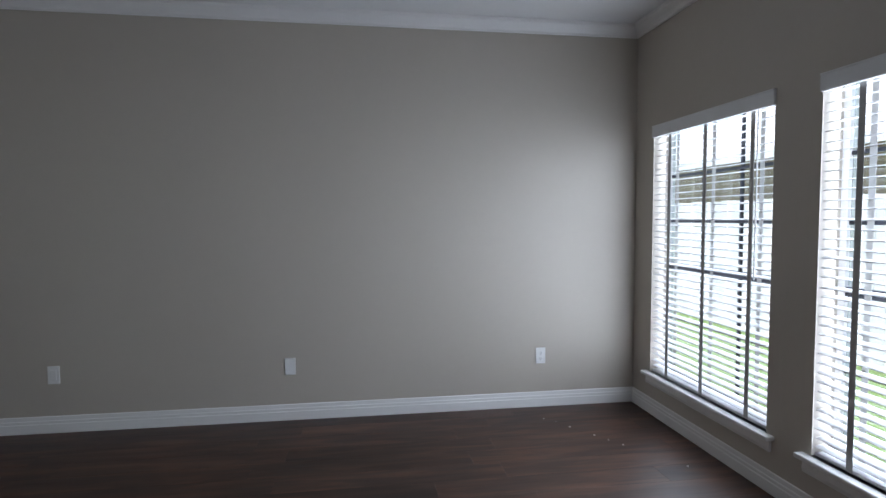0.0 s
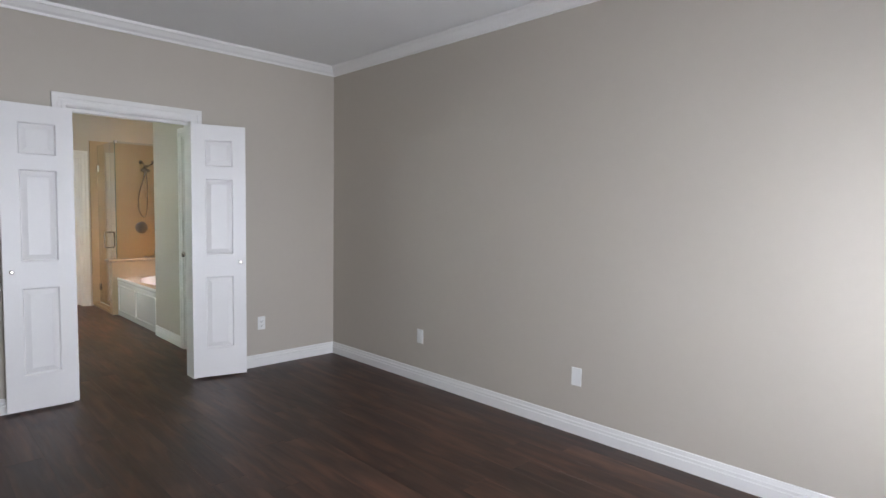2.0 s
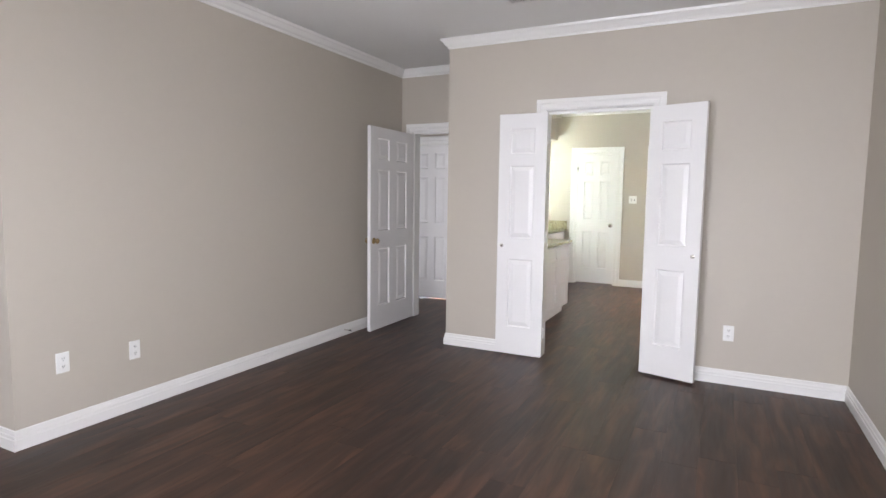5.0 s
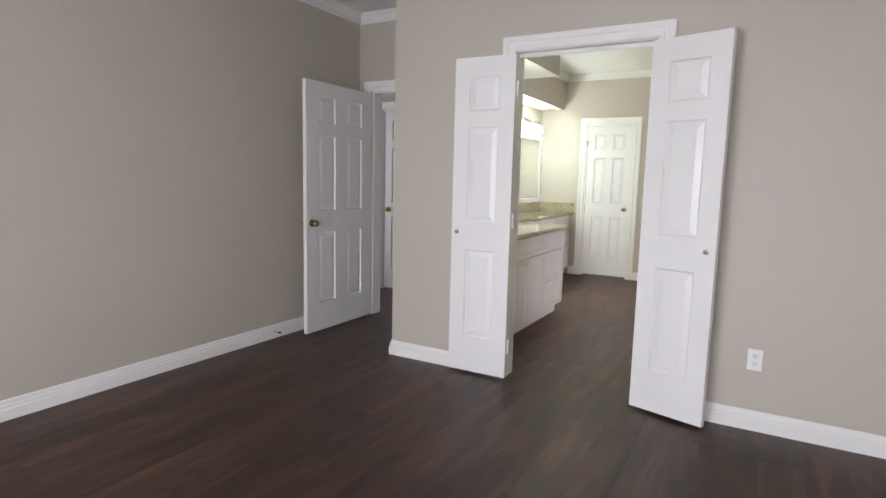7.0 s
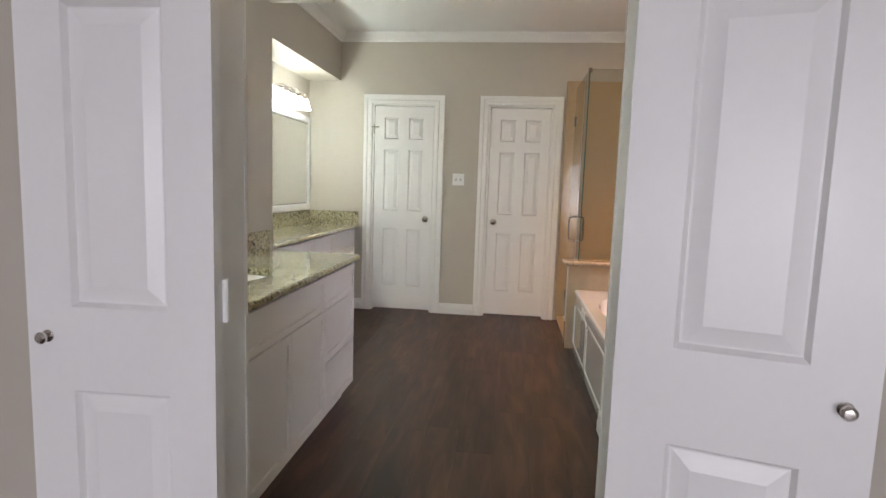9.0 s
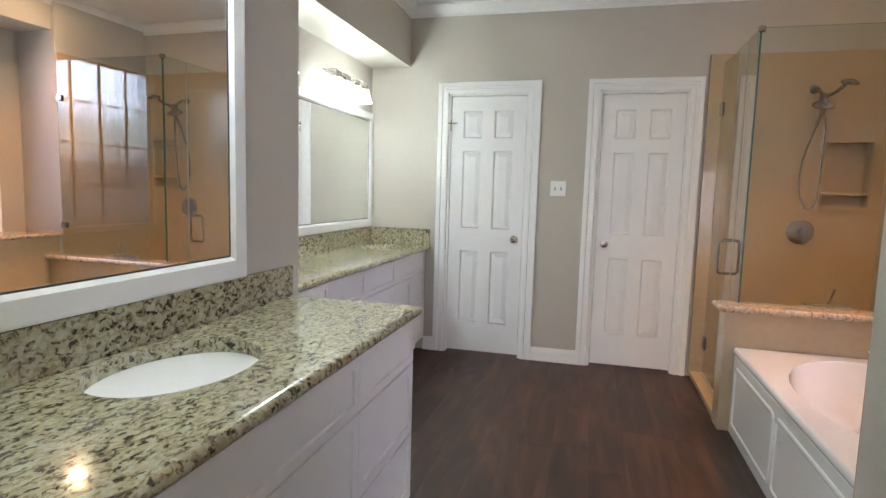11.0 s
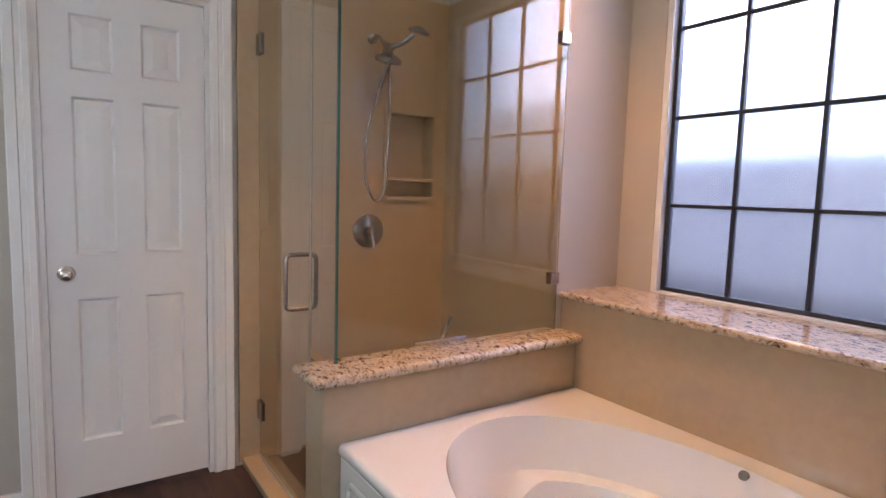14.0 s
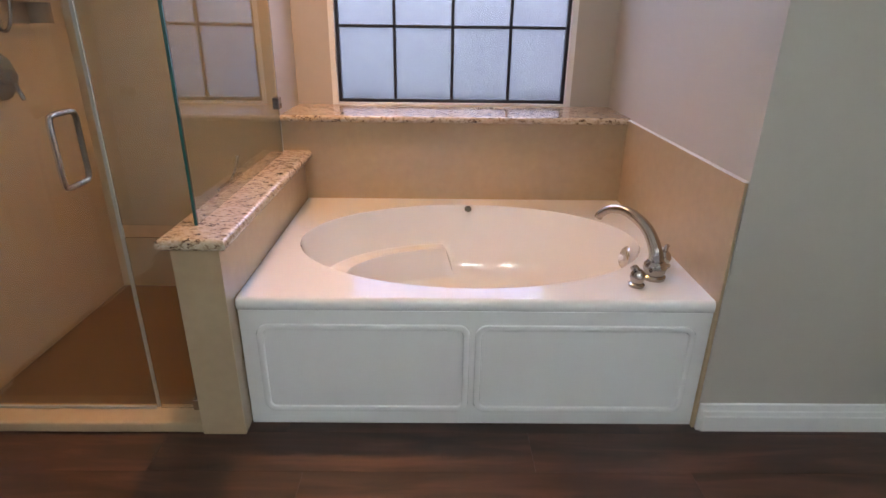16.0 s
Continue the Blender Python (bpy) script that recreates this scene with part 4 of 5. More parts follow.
def vanity_light(cx, y, z, label):
    f = thing("vanity_light", pose(cx, y, z), label, "wall lamp", "vanity lights")
    bm = bmesh.new()
    n = 24
    path = [(0.28 * math.cos(2 * math.pi * i / n) * (1.0), 0.028 * math.sin(2 * math.pi * i / n)) for i in range(n)]
    top, bot = [], []
    for x, zz in path:
        bot.append(bm.verts.new((x, 0.001, zz)))
        top.append(bm.verts.new((x * 0.98, 0.022, zz * 0.8)))
    for i in range(n):
        bm.faces.new((bot[i], bot[(i + 1) % n], top[(i + 1) % n], top[i]))
    bm.faces.new(top)
    part("backplate", bm, M_NICKEL, f, "brushed nickel bar", True)
    for i in range(4):
        x = -0.225 + 0.15 * i
        bm = bmesh.new()
        tube(bm, arc([(x, 0.02, 0), (x, 0.06, 0.012), (x, 0.10, 0.008), (x, 0.115, -0.02)], 5), 0.007, 10)
        lathe(bm, [(0, 0.012), (0.018, 0.010), (0.022, 0.0), (0.020, -0.035), (0.0, -0.036)], pose(x, 0.115, -0.015), 16)
        part("arm", bm, M_NICKEL, f, "curved nickel arm and socket", True)
        bm = bmesh.new()
        lathe(bm, [(0.0, -0.036), (0.024, -0.038), (0.030, -0.055), (0.036, -0.085), (0.046, -0.115), (0.055, -0.130), (0.052, -0.130), (0.043, -0.113), (0.032, -0.083), (0.0, -0.06)], pose(x, 0.115, -0.012), 20)
        part("shade", bm, M_SHADE, f, "lit white bell glass shade", True)
    return f


vanity_light(-6.60, V2Y, 2.09, "four-light nickel vanity fixture, lit, over the mirror")
vanity_light(-5.52, V2Y, 2.09, "four-light nickel vanity fixture, lit, over the mirror")

vanity_light(-4.00, V1Y, 2.12, "four-light nickel vanity fixture, lit, over the near mirror")

# ---- bathtub ----
tub = thing("bathtub", pose(0, 0, 0), "white acrylic alcove bathtub with a panelled apron", "bathtub")
TZ = 0.488
cx, cy, ta, tb = -5.482, 3.205, 0.680, 0.455
bm = bmesh.new()
holed(bm, TX0 + 0.002, TX1 - 0.002, TY0 + 0.015, TY1 - 0.002, TZ - 0.045, TZ, cx, cy, ta, tb, 96)
sweep(bm, [(TX0 + 0.002, TY0 + 0.015), (TX1 - 0.002, TY0 + 0.015)][::-1], bullnose(TZ - 0.045, TZ, 0.015))
part("rim", bm, M_ACRYL, tub, smooth=True)
bm = bmesh.new()
NA, NR = 180, 90


def step(a_, b_, v_):
    u = max(0.0, min(1.0, (v_ - a_) / (b_ - a_)))
    return u * u * (3 - 2 * u)


rings = []
for k in range(NR + 1):
    q = 1 - k / NR
    ring = []
    for i in range(NA if k < NR else 1):
        t = 2 * math.pi * i / NA
        x, y = cx + ta * q * math.cos(t), cy + tb * q * math.sin(t)
        z = TZ - 0.012 * step(1.0, 0.98, q) - 0.38 * (1 - q ** 7.5)
        ledge = step(0.775, 0.80, q) * step(96, 100, math.degrees(t)) * (1 - step(158, 188, math.degrees(t)))
        z = max(z, z + (0.300 + 0.012 * (q - 0.75) - z) * ledge)
        ring.append(bm.verts.new((x, y, z)))
    rings.append(ring)
for a_, b_ in zip(rings, rings[1:]):
    for i in range(NA):
        j = (i + 1) % NA
        bm.faces.new((a_[i], a_[j], b_[j], b_[i]) if len(b_) > 1 else (a_[i], a_[j], b_[0]))
part("basin", bm, M_ACRYL, tub, smooth=True)
bm = bmesh.new()
box(bm, TX0 + 0.002, TX1 - 0.002, TY0 + 0.006, TY0 + 0.03, 0.0, TZ - 0.04, 0.004)
part("apron", bm, M_ACRYL, tub)


def rounded(x0, x1, z0, z1, r, n=6):
    out = []
    for cx_, cz_, a0 in ((x1 - r, z1 - r, 0), (x0 + r, z1 - r, 90), (x0 + r, z0 + r, 180), (x1 - r, z0 + r, 270)):
        out += [(cx_ + r * math.cos(radians(a0 + 90 * k / n)), cz_ + r * math.sin(radians(a0 + 90 * k / n))) for k in range(n + 1)]
    return out


for x0, x1 in ((TX0 + 0.065, -5.515), (-5.475, TX1 - 0.065)):
    bm = bmesh.new()
    sweep(bm, rounded(x0, x1, 0.065, 0.385, 0.03), [(-0.012, 0.0), (-0.009, 0.006), (0.0, 0.009), (0.009, 0.006), (0.012, 0.0)], True, Matrix(((1, 0, 0, 0), (0, 0, -1, TY0 + 0.0062), (0, 1, 0, 0), (0, 0, 0, 1))))
    part("apron_panel", bm, M_ACRYL, tub, "raised rounded panel moulding", True)
bm = bmesh.new()
lathe(bm, [(0, 0.010), (0.028, 0.009), (0.043, 0.005), (0.047, 0)], pose(cx + 0.650, cy + 0.02, 0.405, 0, -76, 2), 28)
ov = part("overflow_plate", bm, M_NICKEL, tub, "round nickel overflow plate", True)
bm = bmesh.new()
lathe(bm, [(0, 0.024), (0.010, 0.022), (0.014, 0.014), (0.010, 0.006)], pose(cx + 0.646, cy + 0.02, 0.400, 0, -76, 2), 16)
part("overflow_knob", bm, M_LEVER, ov, "clear turning knob", True)
bm = bmesh.new()
lathe(bm, [(0, 0.004), (0.014, 0.004), (0.017, 0.0)], pose(cx + 0.015, cy + tb - 0.008, TZ - 0.018, 52, 0, 0), 16)
part("jet_cover", bm, M_FIXTURE, tub, "small nickel cap", True)

# ---- tub filler ----
f = thing("tub_faucet", pose(0, 0, 0), "brushed nickel roman tub filler with high arched spout", "faucet")
bx, by = -4.86, 2.845
bm = bmesh.new()
lathe(bm, [(0.0, 0.0), (0.040, 0.0), (0.041, 0.010), (0.034, 0.016), (0.036, 0.022), (0.040, 0.040), (0.038, 0.055), (0.028, 0.066), (0.0, 0.067)], pose(bx, by, TZ), 28)
part("spout_base", bm, M_FIXTURE, f, smooth=True)
bm = bmesh.new()
pts = arc([(bx, by, TZ + 0.05), (bx - 0.004, by + 0.01, TZ + 0.10), (bx - 0.025, by + 0.06, TZ + 0.16), (bx - 0.07, by + 0.13, TZ + 0.195), (bx - 0.115, by + 0.185, TZ + 0.19), (bx - 0.145, by + 0.215, TZ + 0.160), (bx - 0.150, by + 0.22, TZ + 0.145)], 7)
tube(bm, pts, [0.026 - 0.011 * min(1, i / (len(pts) * 0.7)) for i in range(len(pts))], 18)
part("spout", bm, M_FIXTURE, f, smooth=True)
for hx, hy, tl in ((-4.940, 2.780, (-0.028, -0.012)), (-4.790, 2.945, (0.02, 0.03))):
    bm = bmesh.new()
    lathe(bm, [(0, 0), (0.026, 0), (0.027, 0.008), (0.020, 0.013), (0.022, 0.020), (0.026, 0.034), (0.022, 0.050), (0.012, 0.060), (0, 0.061)], pose(hx, hy, TZ), 22)
    base = part("valve_handle", bm, M_FIXTURE, f, smooth=True)
    bm = bmesh.new()
    tube(bm, arc([(hx, hy, TZ + 0.05), (hx + tl[0] * 0.5, hy + tl[1] * 0.5, TZ + 0.072), (hx + tl[0], hy + tl[1], TZ + 0.068)], 5), [0.010, 0.010, 0.009, 0.009, 0.008, 0.008, 0.007, 0.007, 0.007, 0.008, 0.008], 12)
    part("lever", bm, M_FIXTURE, base, smooth=True)

# ---- marble surrounds ----
bm = bmesh.new()
box(bm, NBX, TX1, TY1 - 0.0, TY1 + 0.02, TZ - 0.05, BWZ0 - 0.03)
structure("trim_tub_back_panel", bm, M_MARBLE, "beige cultured marble panel behind the tub")
bm = bmesh.new()
box(bm, TX1 - 0.012, TX1 - 0.001, BN + 0.002, TY1, 0.0, 0.882, 0.003)
structure("trim_tub_side_panel", bm, M_MARBLE, "beige cultured marble panel beside the tub")
bm = bmesh.new()
box(bm, TX1 - 0.0135, TX1 - 0.001, BN + 0.002, TY1 - 0.016, 0.8825, 0.8875, 0.0012)
structure("trim_tub_panel_cap", bm, M_TRIM, "thin white caulked edge over the marble panel")
sill = thing("window_ledge", pose(0, 0, 0), "speckled granite ledge under the frosted window", "ledge")
bm = bmesh.new()
SZ = 0.892
box(bm, NBX + 0.002, TX1 - 0.002, TY1 - 0.008, NBY - 0.001, SZ - 0.03, SZ)
part("slab", bm, M_SILLSTONE, sill, smooth=True)
bm = bmesh.new()
sweep(bm, [(NBX + 0.002, TY1 - 0.008), (TX1 - 0.002, TY1 - 0.008)][::-1], bullnose(SZ - 0.03, SZ, 0.015))
part("rounded_edge", bm, M_SILLSTONE, sill, smooth=True)

# ---- shower ----
PX0, PX1 = -6.402, -6.2565
pony = thing("pony_wall", pose(0, 0, 0), "low beige marble wall between shower and tub", "half wall", kind="structure")
bm = bmesh.new()
box(bm, PX0, PX1, TY0 - 0.055, TY1 - 0.002, 0, 0.684, 0.003)
part("core", bm, M_MARBLE, pony)
bm = bmesh.new()
sweep(bm, [(PX0 - 0.002, TY1 - 0.002), (PX0 - 0.002, TY0 - 0.078), (PX1 + 0.018, TY0 - 0.078), (PX1 + 0.018, TY1 - 0.002)][::-1], bullnose(0.686, 0.724, 0.019))
box(bm, PX0 - 0.002, PX1 + 0.018, TY0 - 0.078, TY1 - 0.002, 0.686, 0.724)
part("cap", bm, M_SILLSTONE, pony, "speckled granite cap with rounded edge", True)

SURZ = 2.31
bm = bmesh.new()
ny0, ny1, nz0, nz1 = NI
box(bm, BW + 0.0005, BW + 0.012, SHW, ny0, 0.02, SURZ)
box(bm, BW + 0.0005, BW + 0.012, ny1, SHN - 0.001, 0.02, SURZ)
box(bm, BW + 0.0005, BW + 0.012, ny0, ny1, 0.02, nz0)
box(bm, BW + 0.0005, BW + 0.012, ny0, ny1, nz1, SURZ)
structure("wall_shower_west", bm, M_MARBLE, "beige cultured marble shower wall with a niche")
bm = bmesh.new()
box(bm, BW + 0.012, NBX, SHN - 0.012, SHN - 0.0005, 0.02, SURZ)
structure("wall_shower_north", bm, M_MARBLE, "beige cultured marble shower wall")
bm = bmesh.new()
box(bm, BW + 0.002, BW + 0.022, SHW, SHW + 0.14, 0.1, SURZ, 0.003)
structure("trim_shower_jamb", bm, M_MARBLE, "beige marble strip beside the shower door")
niche = thing("shower_niche", pose(0, 0, 0), "beige marble soap niche with one shelf", "niche", kind="structure")
bm = bmesh.new()
e = 0.018
for b_ in ((BW + 0.012, BW + 0.020, ny0 - e, ny0 + 0.004, nz0 - e, nz1 + e), (BW + 0.012, BW + 0.020, ny1 - 0.004, ny1 + e, nz0 - e, nz1 + e), (BW + 0.012, BW + 0.020, ny0 + 0.004, ny1 - 0.004, nz1 - 0.004, nz1 + e), (BW + 0.012, BW + 0.028, ny0 + 0.004, ny1 - 0.004, nz0 - e, nz0 + 0.004)):
    box(bm, *b_)
part("frame", bm, M_MARBLE, niche)
bm = bmesh.new()
box(bm, BW - 0.078, BW + 0.026, ny0 + 0.007, ny1 - 0.007, nz0 + 0.085, nz0 + 0.103, 0.003)
part("shelf", bm, M_MARBLE, niche)
bm = bmesh.new()
box(bm, BW - 0.086, BW - 0.080, ny0, ny1, nz0, nz1)
for q0, q1, r0, r1 in ((ny0 + 0.0005, ny0 + 0.006, nz0, nz1), (ny1 - 0.006, ny1 - 0.0005, nz0, nz1), (ny0 + 0.006, ny1 - 0.006, nz0 + 0.0005, nz0 + 0.006), (ny0 + 0.006, ny1 - 0.006, nz1 - 0.006, nz1 - 0.0005)):
    box(bm, BW - 0.080, BW + 0.012, q0, q1, r0, r1)
part("back", bm, M_MARBLE, niche)

bm = bmesh.new()
box(bm, BW + 0.012, PX0 - 0.001, TY0 - 0.05, TY0 + 0.06, 0.0, 0.042, 0.008)
structure("shower_curb", bm, M_MARBLE, "beige marble shower kerb")
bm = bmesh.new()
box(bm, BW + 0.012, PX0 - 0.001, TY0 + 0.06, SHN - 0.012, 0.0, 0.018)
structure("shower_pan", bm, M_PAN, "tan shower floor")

GZ = 2.24
GY = 2.688


def pane_part(name, b_, parent, label=""):
    bm = bmesh.new()
    box(bm, *b_)
    p = part(name, bm, M_GLASS, parent, label)
    p.visible_shadow = False
    return p


gd = thing("shower_door", pose(0, 0, 0), "frameless clear glass shower door with nickel handle", "shower door")
pane_part("door_glass", (BW + 0.035, -6.585, GY, GY + 0.004, 0.052, GZ), gd)
for z in (0.27, 1.93):
    bm = bmesh.new()
    box(bm, BW + 0.022, BW + 0.085, GY - 0.010, GY + 0.014, z - 0.045, z + 0.045, 0.004)
    part("hinge", bm, M_FIXTURE, gd, "square nickel hinge")
for sgn in (-1, 1):
    bm = bmesh.new()
    h0, h1, hx = 0.85, 1.058, -6.675
    y0_ = GY + 0.002 + sgn * 0.003
    tube(bm, [(hx, y0_, h0)] + arc([(hx, y0_ + sgn * 0.035, h0), (hx, y0_ + sgn * 0.052, h0 + 0.006), (hx, y0_ + sgn * 0.058, h0 + 0.022)], 5) + arc([(hx, y0_ + sgn * 0.058, h1 - 0.022), (hx, y0_ + sgn * 0.052, h1 - 0.006), (hx, y0_ + sgn * 0.035, h1)], 5) + [(hx, y0_, h1)], 0.0085, 14)
    part("handle", bm, M_FIXTURE, gd, "D-shaped nickel pull handle", True)
bm = bmesh.new()
box(bm, -6.584, -6.574, GY - 0.003, GY + 0.007, 0.052, GZ)
M_SEAL = mat("clear_vinyl_seal", (0.32, 0.32, 0.28), 0.3)
part("seal", bm, M_SEAL, gd, "clear vinyl edge seal")
bm = bmesh.new()
box(bm, BW + 0.04, -6.59, GY - 0.004, GY + 0.008, 0.043, 0.053, 0.002)
part("sweep_strip", bm, M_SEAL, gd, "clear vinyl bottom sweep")
gp = thing("shower_glass_panel", pose(0, 0, 0), "fixed clear glass panel standing on the low wall", "glass panel")
GX = -6.345
pane_part("side_glass", (GX - 0.004, GX, GY + 0.006, SHN - 0.016, 0.725, GZ), gp)
pane_part("front_glass", (-6.572, GX, GY, GY + 0.004, 0.725, GZ), gp)
pane_part("lower_glass", (-6.572, PX0 - 0.004, GY, GY + 0.004, 0.045, 0.683), gp)
bm = bmesh.new()
box(bm, GX - 0.006, GX + 0.003, GY - 0.003, GY + 0.0055, 0.725, GZ)
part("glass_edge", bm, M_GEDGE, gp, "dark green polished glass edge")
bm = bmesh.new()
box(bm, GX - 0.004, GX, GY + 0.006, SHN - 0.016, GZ, GZ + 0.0015)
box(bm, BW + 0.035, GX, GY, GY + 0.004, GZ, GZ + 0.0015)
part("top_edge", bm, M_GEDGE, gp, "dark green polished glass edge")
for nm, b_ in (("clip", (GX - 0.018, GX + 0.014, SHN - 0.065, SHN - 0.014, 0.93, 0.98)), ("clip", (GX - 0.018, GX + 0.014, SHN - 0.065, SHN - 0.014, 1.93, 1.98)), ("clip", (PX0 - 0.055, PX0 - 0.004, GY - 0.010, GY + 0.014, 0.043, 0.087)), ("clip", (GX - 0.022, GX + 0.012, GY - 0.008, GY + 0.022, GZ - 0.02, GZ + 0.012))):
    bm = bmesh.new()
    box(bm, *b_, 0.003)
    part(nm, bm, M_FIXTURE, gp, "small square nickel glass clip")

# shower valve
sv = thing("shower_valve", pose(BW + 0.012, 3.248, 1.10), "round nickel shower valve with lever", "shower valve")
bm = bmesh.new()
lathe(bm, [(0, 0.014), (0.045, 0.013), (0.078, 0.008), (0.086, 0.003), (0.086, 0)], pose(0, 0, 0, 0, 90, 0), 36)
part("escutcheon", bm, M_FIXTURE, sv, smooth=True)
bm = bmesh.new()
lathe(bm, [(0, 0.06), (0.020, 0.058), (0.026, 0.045), (0.030, 0.014)], pose(0, 0, 0, 0, 90, 0), 24)
tube(bm, arc([(0.05, 0, -0.01), (0.056, 0.004, -0.05), (0.066, 0.006, -0.085)], 5), 0.008, 12)
part("lever", bm, M_FIXTURE, sv, smooth=True)
# shower head
sh = thing("shower_set", pose(BW + 0.012, 3.255, 2.06), "nickel shower arm with fixed head and hand shower", "shower")
bm = bmesh.new()
lathe(bm, [(0, 0.012), (0.020, 0.011), (0.030, 0.004), (0.030, 0)], pose(0, 0, 0, 0, 90, 0), 24)
part("flange", bm, M_FIXTURE, sh, smooth=True)
bm = bmesh.new()
tube(bm, arc([(0.005, 0, 0), (0.06, 0.005, -0.005), (0.11, 0.01, -0.045), (0.14, 0.015, -0.075)], 6), 0.011, 14)
lathe(bm, [(0, 0.03), (0.024, 0.024), (0.026, -0.02), (0, -0.028)], pose(0.14, 0.015, -0.075, 0, 30, 0), 18)
part("arm", bm, M_FIXTURE, sh, smooth=True)
bm = bmesh.new()
tube(bm, arc([(0.15, 0.02, -0.07), (0.20, 0.06, -0.05), (0.245, 0.09, -0.015)], 5), [0.012] * 11, 12)
lathe(bm, [(0, 0.03), (0.02, 0.028), (0.05, 0.012), (0.052, 0.002), (0.046, -0.004), (0, -0.005)], pose(0.27, 0.105, -0.012, 0, 18, 20), 28)
part("fixed_head", bm, M_FIXTURE, sh, smooth=True)
bm = bmesh.new()
lathe(bm, [(0, 0.040), (0.024, 0.036), (0.062, 0.016), (0.068, 0.002), (0.062, -0.007), (0, -0.008)], pose(0.13, 0.02, -0.128, 0, 22, 0), 28)
tube(bm, arc([(0.135, 0.03, -0.10), (0.10, 0.02, -0.18), (0.07, 0.01, -0.25)], 5), 0.011, 12)
part("hand_shower", bm, M_FIXTURE, sh, smooth=True)
bm = bmesh.new()
tube(bm, arc([(0.07, 0.01, -0.25), (0.05, -0.045, -0.47), (0.045, -0.05, -0.68), (0.05, 0.0, -0.80), (0.06, 0.05, -0.75), (0.075, 0.060, -0.52), (0.10, 0.05, -0.25), (0.13, 0.02, -0.09)], 8), 0.0065, 10)
part("hose", bm, M_FIXTURE, sh, "flexible nickel hose", True)

# squeegee on the low wall, inside the glass
sq = thing("squeegee", pose(-6.40, 3.15, 0.725), "small chrome squeegee lying on the granite cap", "squeegee")
bm = bmesh.new()
box(bm, -0.010, 0.004, -0.12, 0.12, 0.0, 0.018, 0.003)
part("blade", bm, M_NICKEL, sq)
bm = bmesh.new()
tube(bm, [(-0.002, 0, 0.012), (0.012, 0.008, 0.045), (0.030, 0.018, 0.108)], [0.006, 0.006, 0.008], 10)
part("handle", bm, M_NICKEL, sq, smooth=True)


# ---- recessed light ----
M_CAN = glow("lit_warm_bulb", (1.0, 0.72, 0.38), CAN_GLOW)
cx_, cy_ = -6.13, 3.40
rl = thing("recessed_light", pose(cx_, cy_, CEIL), "white recessed ceiling light with warm bulb", "ceiling light")
bm = bmesh.new()
lathe(bm, [(0.060, -0.001), (0.062, -0.006), (0.085, -0.006), (0.090, -0.001)], None, 32)
part("trim_ring", bm, M_TRIM, rl, smooth=True)
bm = bmesh.new()
lathe(bm, [(0, -0.006), (0.04, -0.005), (0.060, -0.001)], None, 24)
part("bulb", bm, M_CAN, rl, "glowing warm bulb", True)
lamp("recessed_lamp", 'SPOT', look((cx_, cy_, CEIL - 0.02), (cx_, cy_ + 0.0001, 0)), CAN_POWER, (1.0, 0.50, 0.16), radius=0.05, cone=98)

# ---- outdoors ----
def simple(name, color, rough=0.9, var=0.15, scale=2):
    return mat(name, color, rough, var=var, scale=scale, bump=0.4, bscale=40)


M_GRASS = simple("lawn_grass", (0.10, 0.16, 0.05), 0.95, 0.3, 3)
M_CONC = simple("patio_concrete", (0.42, 0.40, 0.37), 0.9, 0.1)
M_FENCE = simple("pale_fence_boards", (0.70, 0.70, 0.72), 0.85, 0.12)
# dark blue-grey: north-side shade put into the board colour
M_SHADEFENCE = simple("shaded_fence_boards", (0.06, 0.072, 0.092), 0.9, 0.15)
M_BRICK = simple("tan_neighbour_wall", (0.34, 0.25, 0.17), 0.9, 0.12)
M_ROOF = simple("grey_roof_shingle", (0.40, 0.40, 0.41), 0.95, 0.2, 6)
M_BEAM = simple("tan_beam_paint", (0.30, 0.21, 0.13), 0.8, 0.1)
M_BARK = simple("tree_bark", (0.12, 0.08, 0.05), 0.9, 0.2)
M_LEAF = simple("green_leaf", (0.07, 0.13, 0.035), 0.7, 0.25, 4)
bm = bmesh.new()
vs = [bm.verts.new(p_) for p_ in ((-1500, -1500, -0.25), (1500, -1500, -0.25), (1500, 1500, -0.25), (-1500, 1500, -0.25))]
bm.faces.new(vs)
structure("ground", bm, M_GRASS, "sunlit green lawn outside")
bm = bmesh.new()
box(bm, EX + 0.165, 3.3, -2, 6, -0.3, -0.20, 0.01)
structure("pavement", bm, M_CONC, "pale concrete patio slab")
fence = thing("garden_fence", pose(5.8, -3, -0.25), "pale weathered board fence across the lawn", "fence")
me = None
for i in range(110):
    if me is None:
        bm = bmesh.new()
        box(bm, -0.01, 0.01, 0.003, 0.147, 0.02, 1.85, 0.003)
        o = part("board", bm, M_FENCE, fence)
        me = o.data
    else:
        o = new("board", me)
        o.parent = fence
    o.matrix_local = pose((i % 3) * 0.004, i * 0.15, (i % 5) * 0.004)
for z in (0.4, 1.5):
    bm = bmesh.new()
    box(bm, 0.012, 0.05, 0, 16.5, z, z + 0.09)
    part("rail", bm, M_FENCE, fence)
# added fence: blocks low sky so the lower frosted panes look darker
side = thing("garden_fence", pose(-9.0, 5.5, -0.25, 0, 0, 0), "added board fence, coloured as in shade, close behind the bathroom", "fence")
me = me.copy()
me.materials[0] = M_SHADEFENCE
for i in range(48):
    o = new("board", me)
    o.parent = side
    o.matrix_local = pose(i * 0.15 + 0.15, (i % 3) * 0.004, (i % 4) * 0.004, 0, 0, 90)
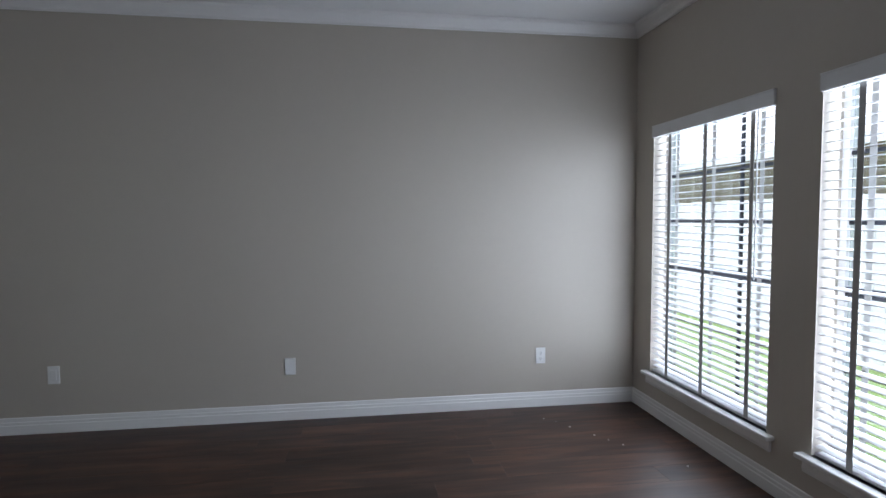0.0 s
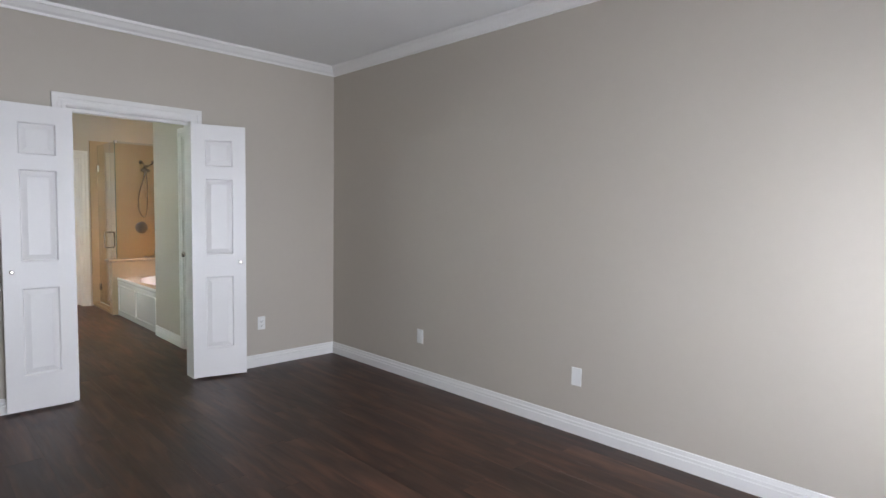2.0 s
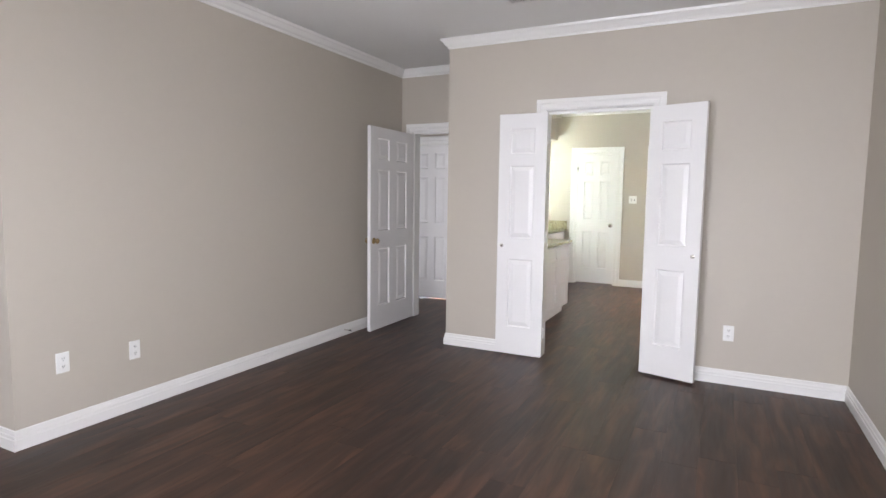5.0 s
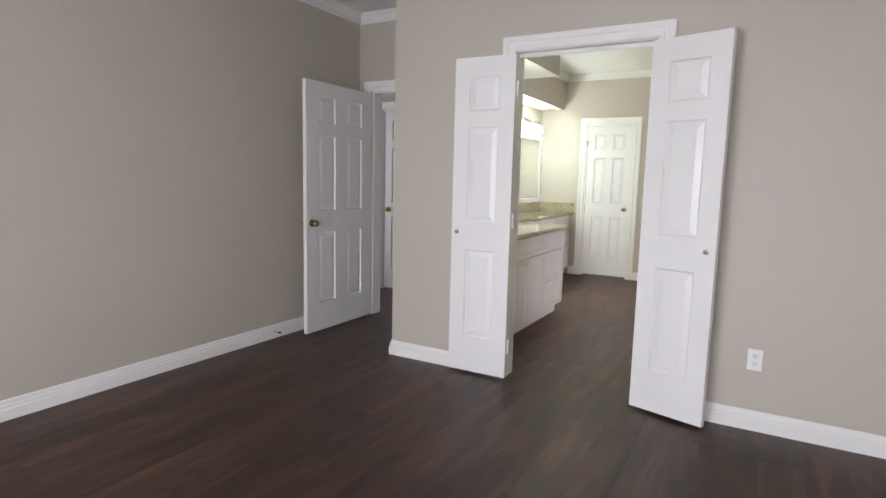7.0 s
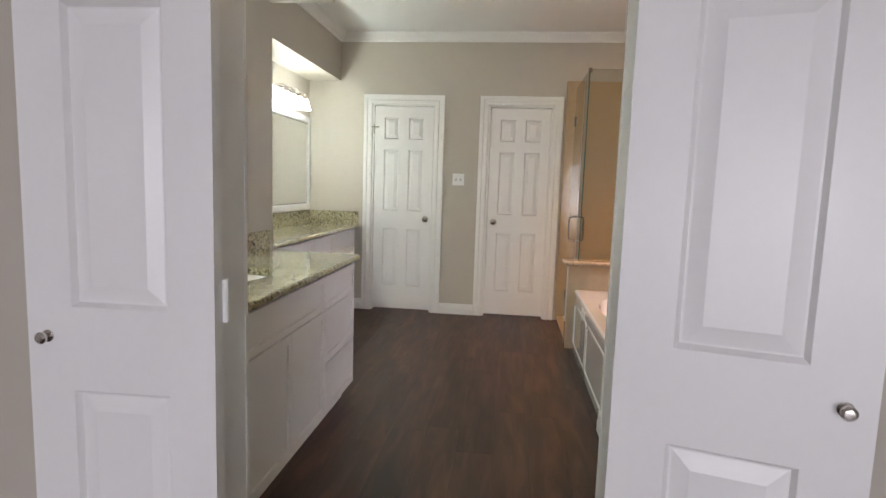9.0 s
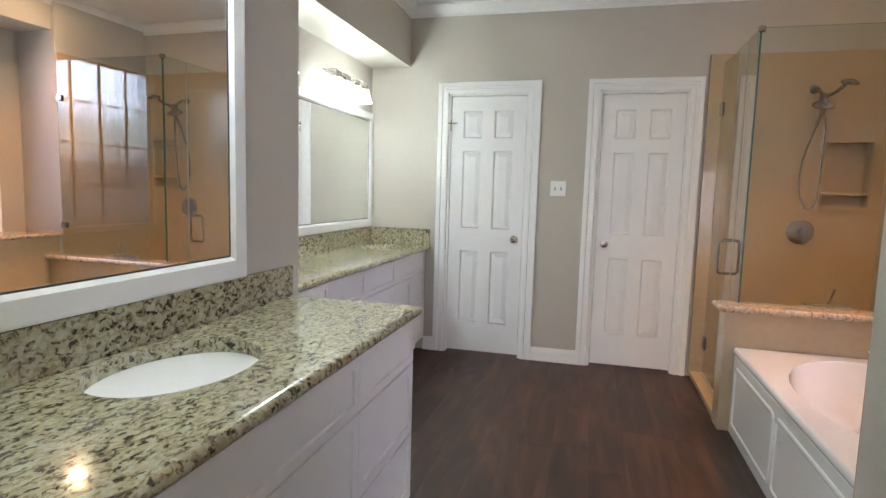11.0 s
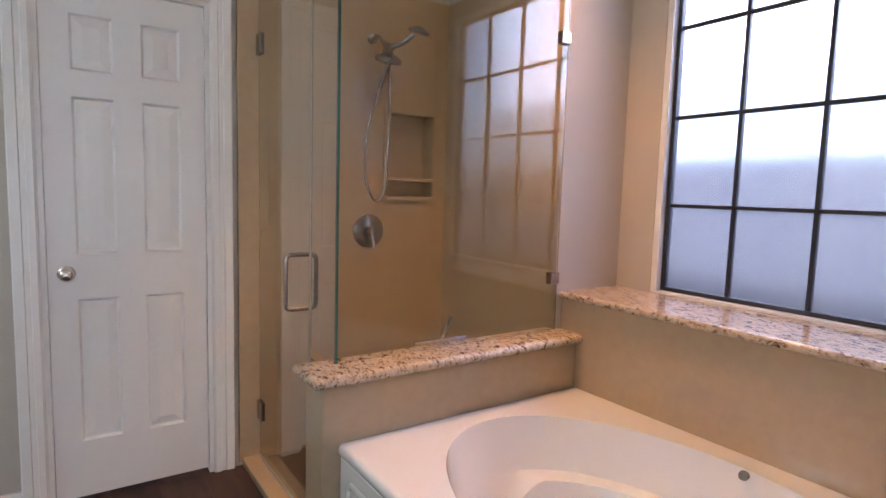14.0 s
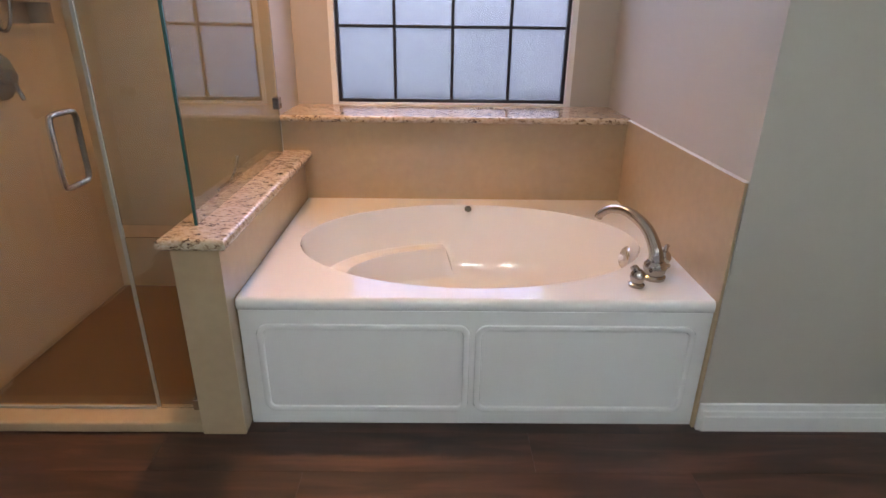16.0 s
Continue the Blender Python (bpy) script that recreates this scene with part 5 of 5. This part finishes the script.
for z in (0.4, 1.5):
    bm = bmesh.new()
    box(bm, 0, 7.2, 0.012, 0.05, z, z + 0.09)
    part("rail", bm, M_SHADEFENCE, side)
nb = thing("neighbour_house", pose(8.6, 3.0, -0.25), "pale brick neighbouring house with grey roof", "house")
bm = bmesh.new()
box(bm, 0, 8, -8, 14, 0, 2.9)
part("wall", bm, M_BRICK, nb)
bm = bmesh.new()
box(bm, -0.52, -0.48, -8.5, 14.5, 2.74, 2.92)
part("fascia", bm, M_FENCE, nb, "white eave board")
bm = bmesh.new()
vs = [bm.verts.new(p_) for p_ in ((-0.5, -8.5, 2.9), (8.5, -8.5, 2.9), (8.5, 14.5, 2.9), (-0.5, 14.5, 2.9), (4, -4.5, 5.2), (4, 10.5, 5.2))]
for f_ in ((0, 1, 4), (1, 2, 5, 4), (2, 3, 5), (3, 0, 4, 5), (3, 2, 1, 0)):
    bm.faces.new([vs[q] for q in f_])
part("roof", bm, M_ROOF, nb, "grey shingle hip roof")


def tree(x, y, h, seed):
    rng = random.Random(seed)
    t = thing("tree", pose(x, y, -0.25), "leafy green garden tree beyond the fence", "tree", "garden trees")
    bm = bmesh.new()
    tube(bm, [(0, 0, 0), (0.05, 0.03, h * 0.3), (0.0, 0.1, h * 0.6)], [0.16, 0.12, 0.06], 10)
    for i in range(7):
        a_ = rng.uniform(0, 6.28)
        z = h * rng.uniform(0.32, 0.58)
        tube(bm, [(0, 0.05, z), (math.cos(a_) * 0.6, math.sin(a_) * 0.6, z + 0.5), (math.cos(a_) * 1.1, math.sin(a_) * 1.1, z + 1.1)], [0.05, 0.035, 0.015], 6)
    part("trunk", bm, M_BARK, t, smooth=True)
    vs, fs = [], []
    for i in range(5200):
        a_, u = rng.uniform(0, 6.28), rng.random() ** 0.4
        ph_ = rng.uniform(-1, 1)
        lump = 1 + 0.3 * math.sin(3 * a_ + seed) * math.cos(4 * ph_ + seed)
        r = u * lump * math.sqrt(max(0.05, 1 - ph_ * ph_ * 0.8))
        c = Vector((1.7 * r * math.cos(a_), 1.7 * r * math.sin(a_), h * 0.68 + ph_ * h * 0.32))
        d1 = Vector((rng.uniform(-1, 1), rng.uniform(-1, 1), rng.uniform(-1, 1))).normalized()
        d2 = d1.orthogonal().normalized()
        k = len(vs)
        vs += [c, c + d1 * 0.06 + d2 * 0.03, c + d1 * 0.13, c + d1 * 0.06 - d2 * 0.03]
        fs.append((k, k + 1, k + 2, k + 3))
    me_ = bpy.data.meshes.new("crown")
    me_.from_pydata(vs, [], fs)
    me_.materials.append(M_LEAF)
    o_ = new("crown", me_)
    o_.parent = t


tree(11.2, 2.4, 5.5, 3)
tree(11.8, 5.6, 6.2, 7)

# ---- floor planks ----
bm = bmesh.new()
PL, PW = 1.22, 0.18
box(bm, 0.0001, PL - 0.0001, 0.0001, PW - 0.0001, -0.005, 0.0)
es = [e_ for e_ in bm.edges if all(v_.co.z > -0.001 for v_ in e_.verts)]
bmesh.ops.bevel(bm, geom=es, offset=0.0005, segments=1, affect='EDGES')
plank = part("plank", bm, M_PLANK, floor)
plank_me = plank.data
rng = random.Random(11)
first = True
y = -1.7
while y < 3.66:
    mid = y + PW / 2
    if mid < SY - T:
        runs = ((HALLX - 0.05, HX - 0.02), (0.16, EX + 0.02))
    elif mid < 0.0:
        runs = ((HALLX - 0.70, EX + 0.02),)
    else:
        runs = ((BW - 0.68, EX + 0.02),)
    for start, end in runs:
        x = start - rng.uniform(0, PL)
        while x < end:
            a, b = max(x, start), min(x + PL, end)
            if b - a > 0.02:
                if first:
                    o, first = plank, False
                else:
                    o = new("plank", plank_me)
                    o.parent = floor
                o.location = (a, y, 0)
                o.scale = ((b - a) / PL, 1, 1)
            x += PL
    y += PW
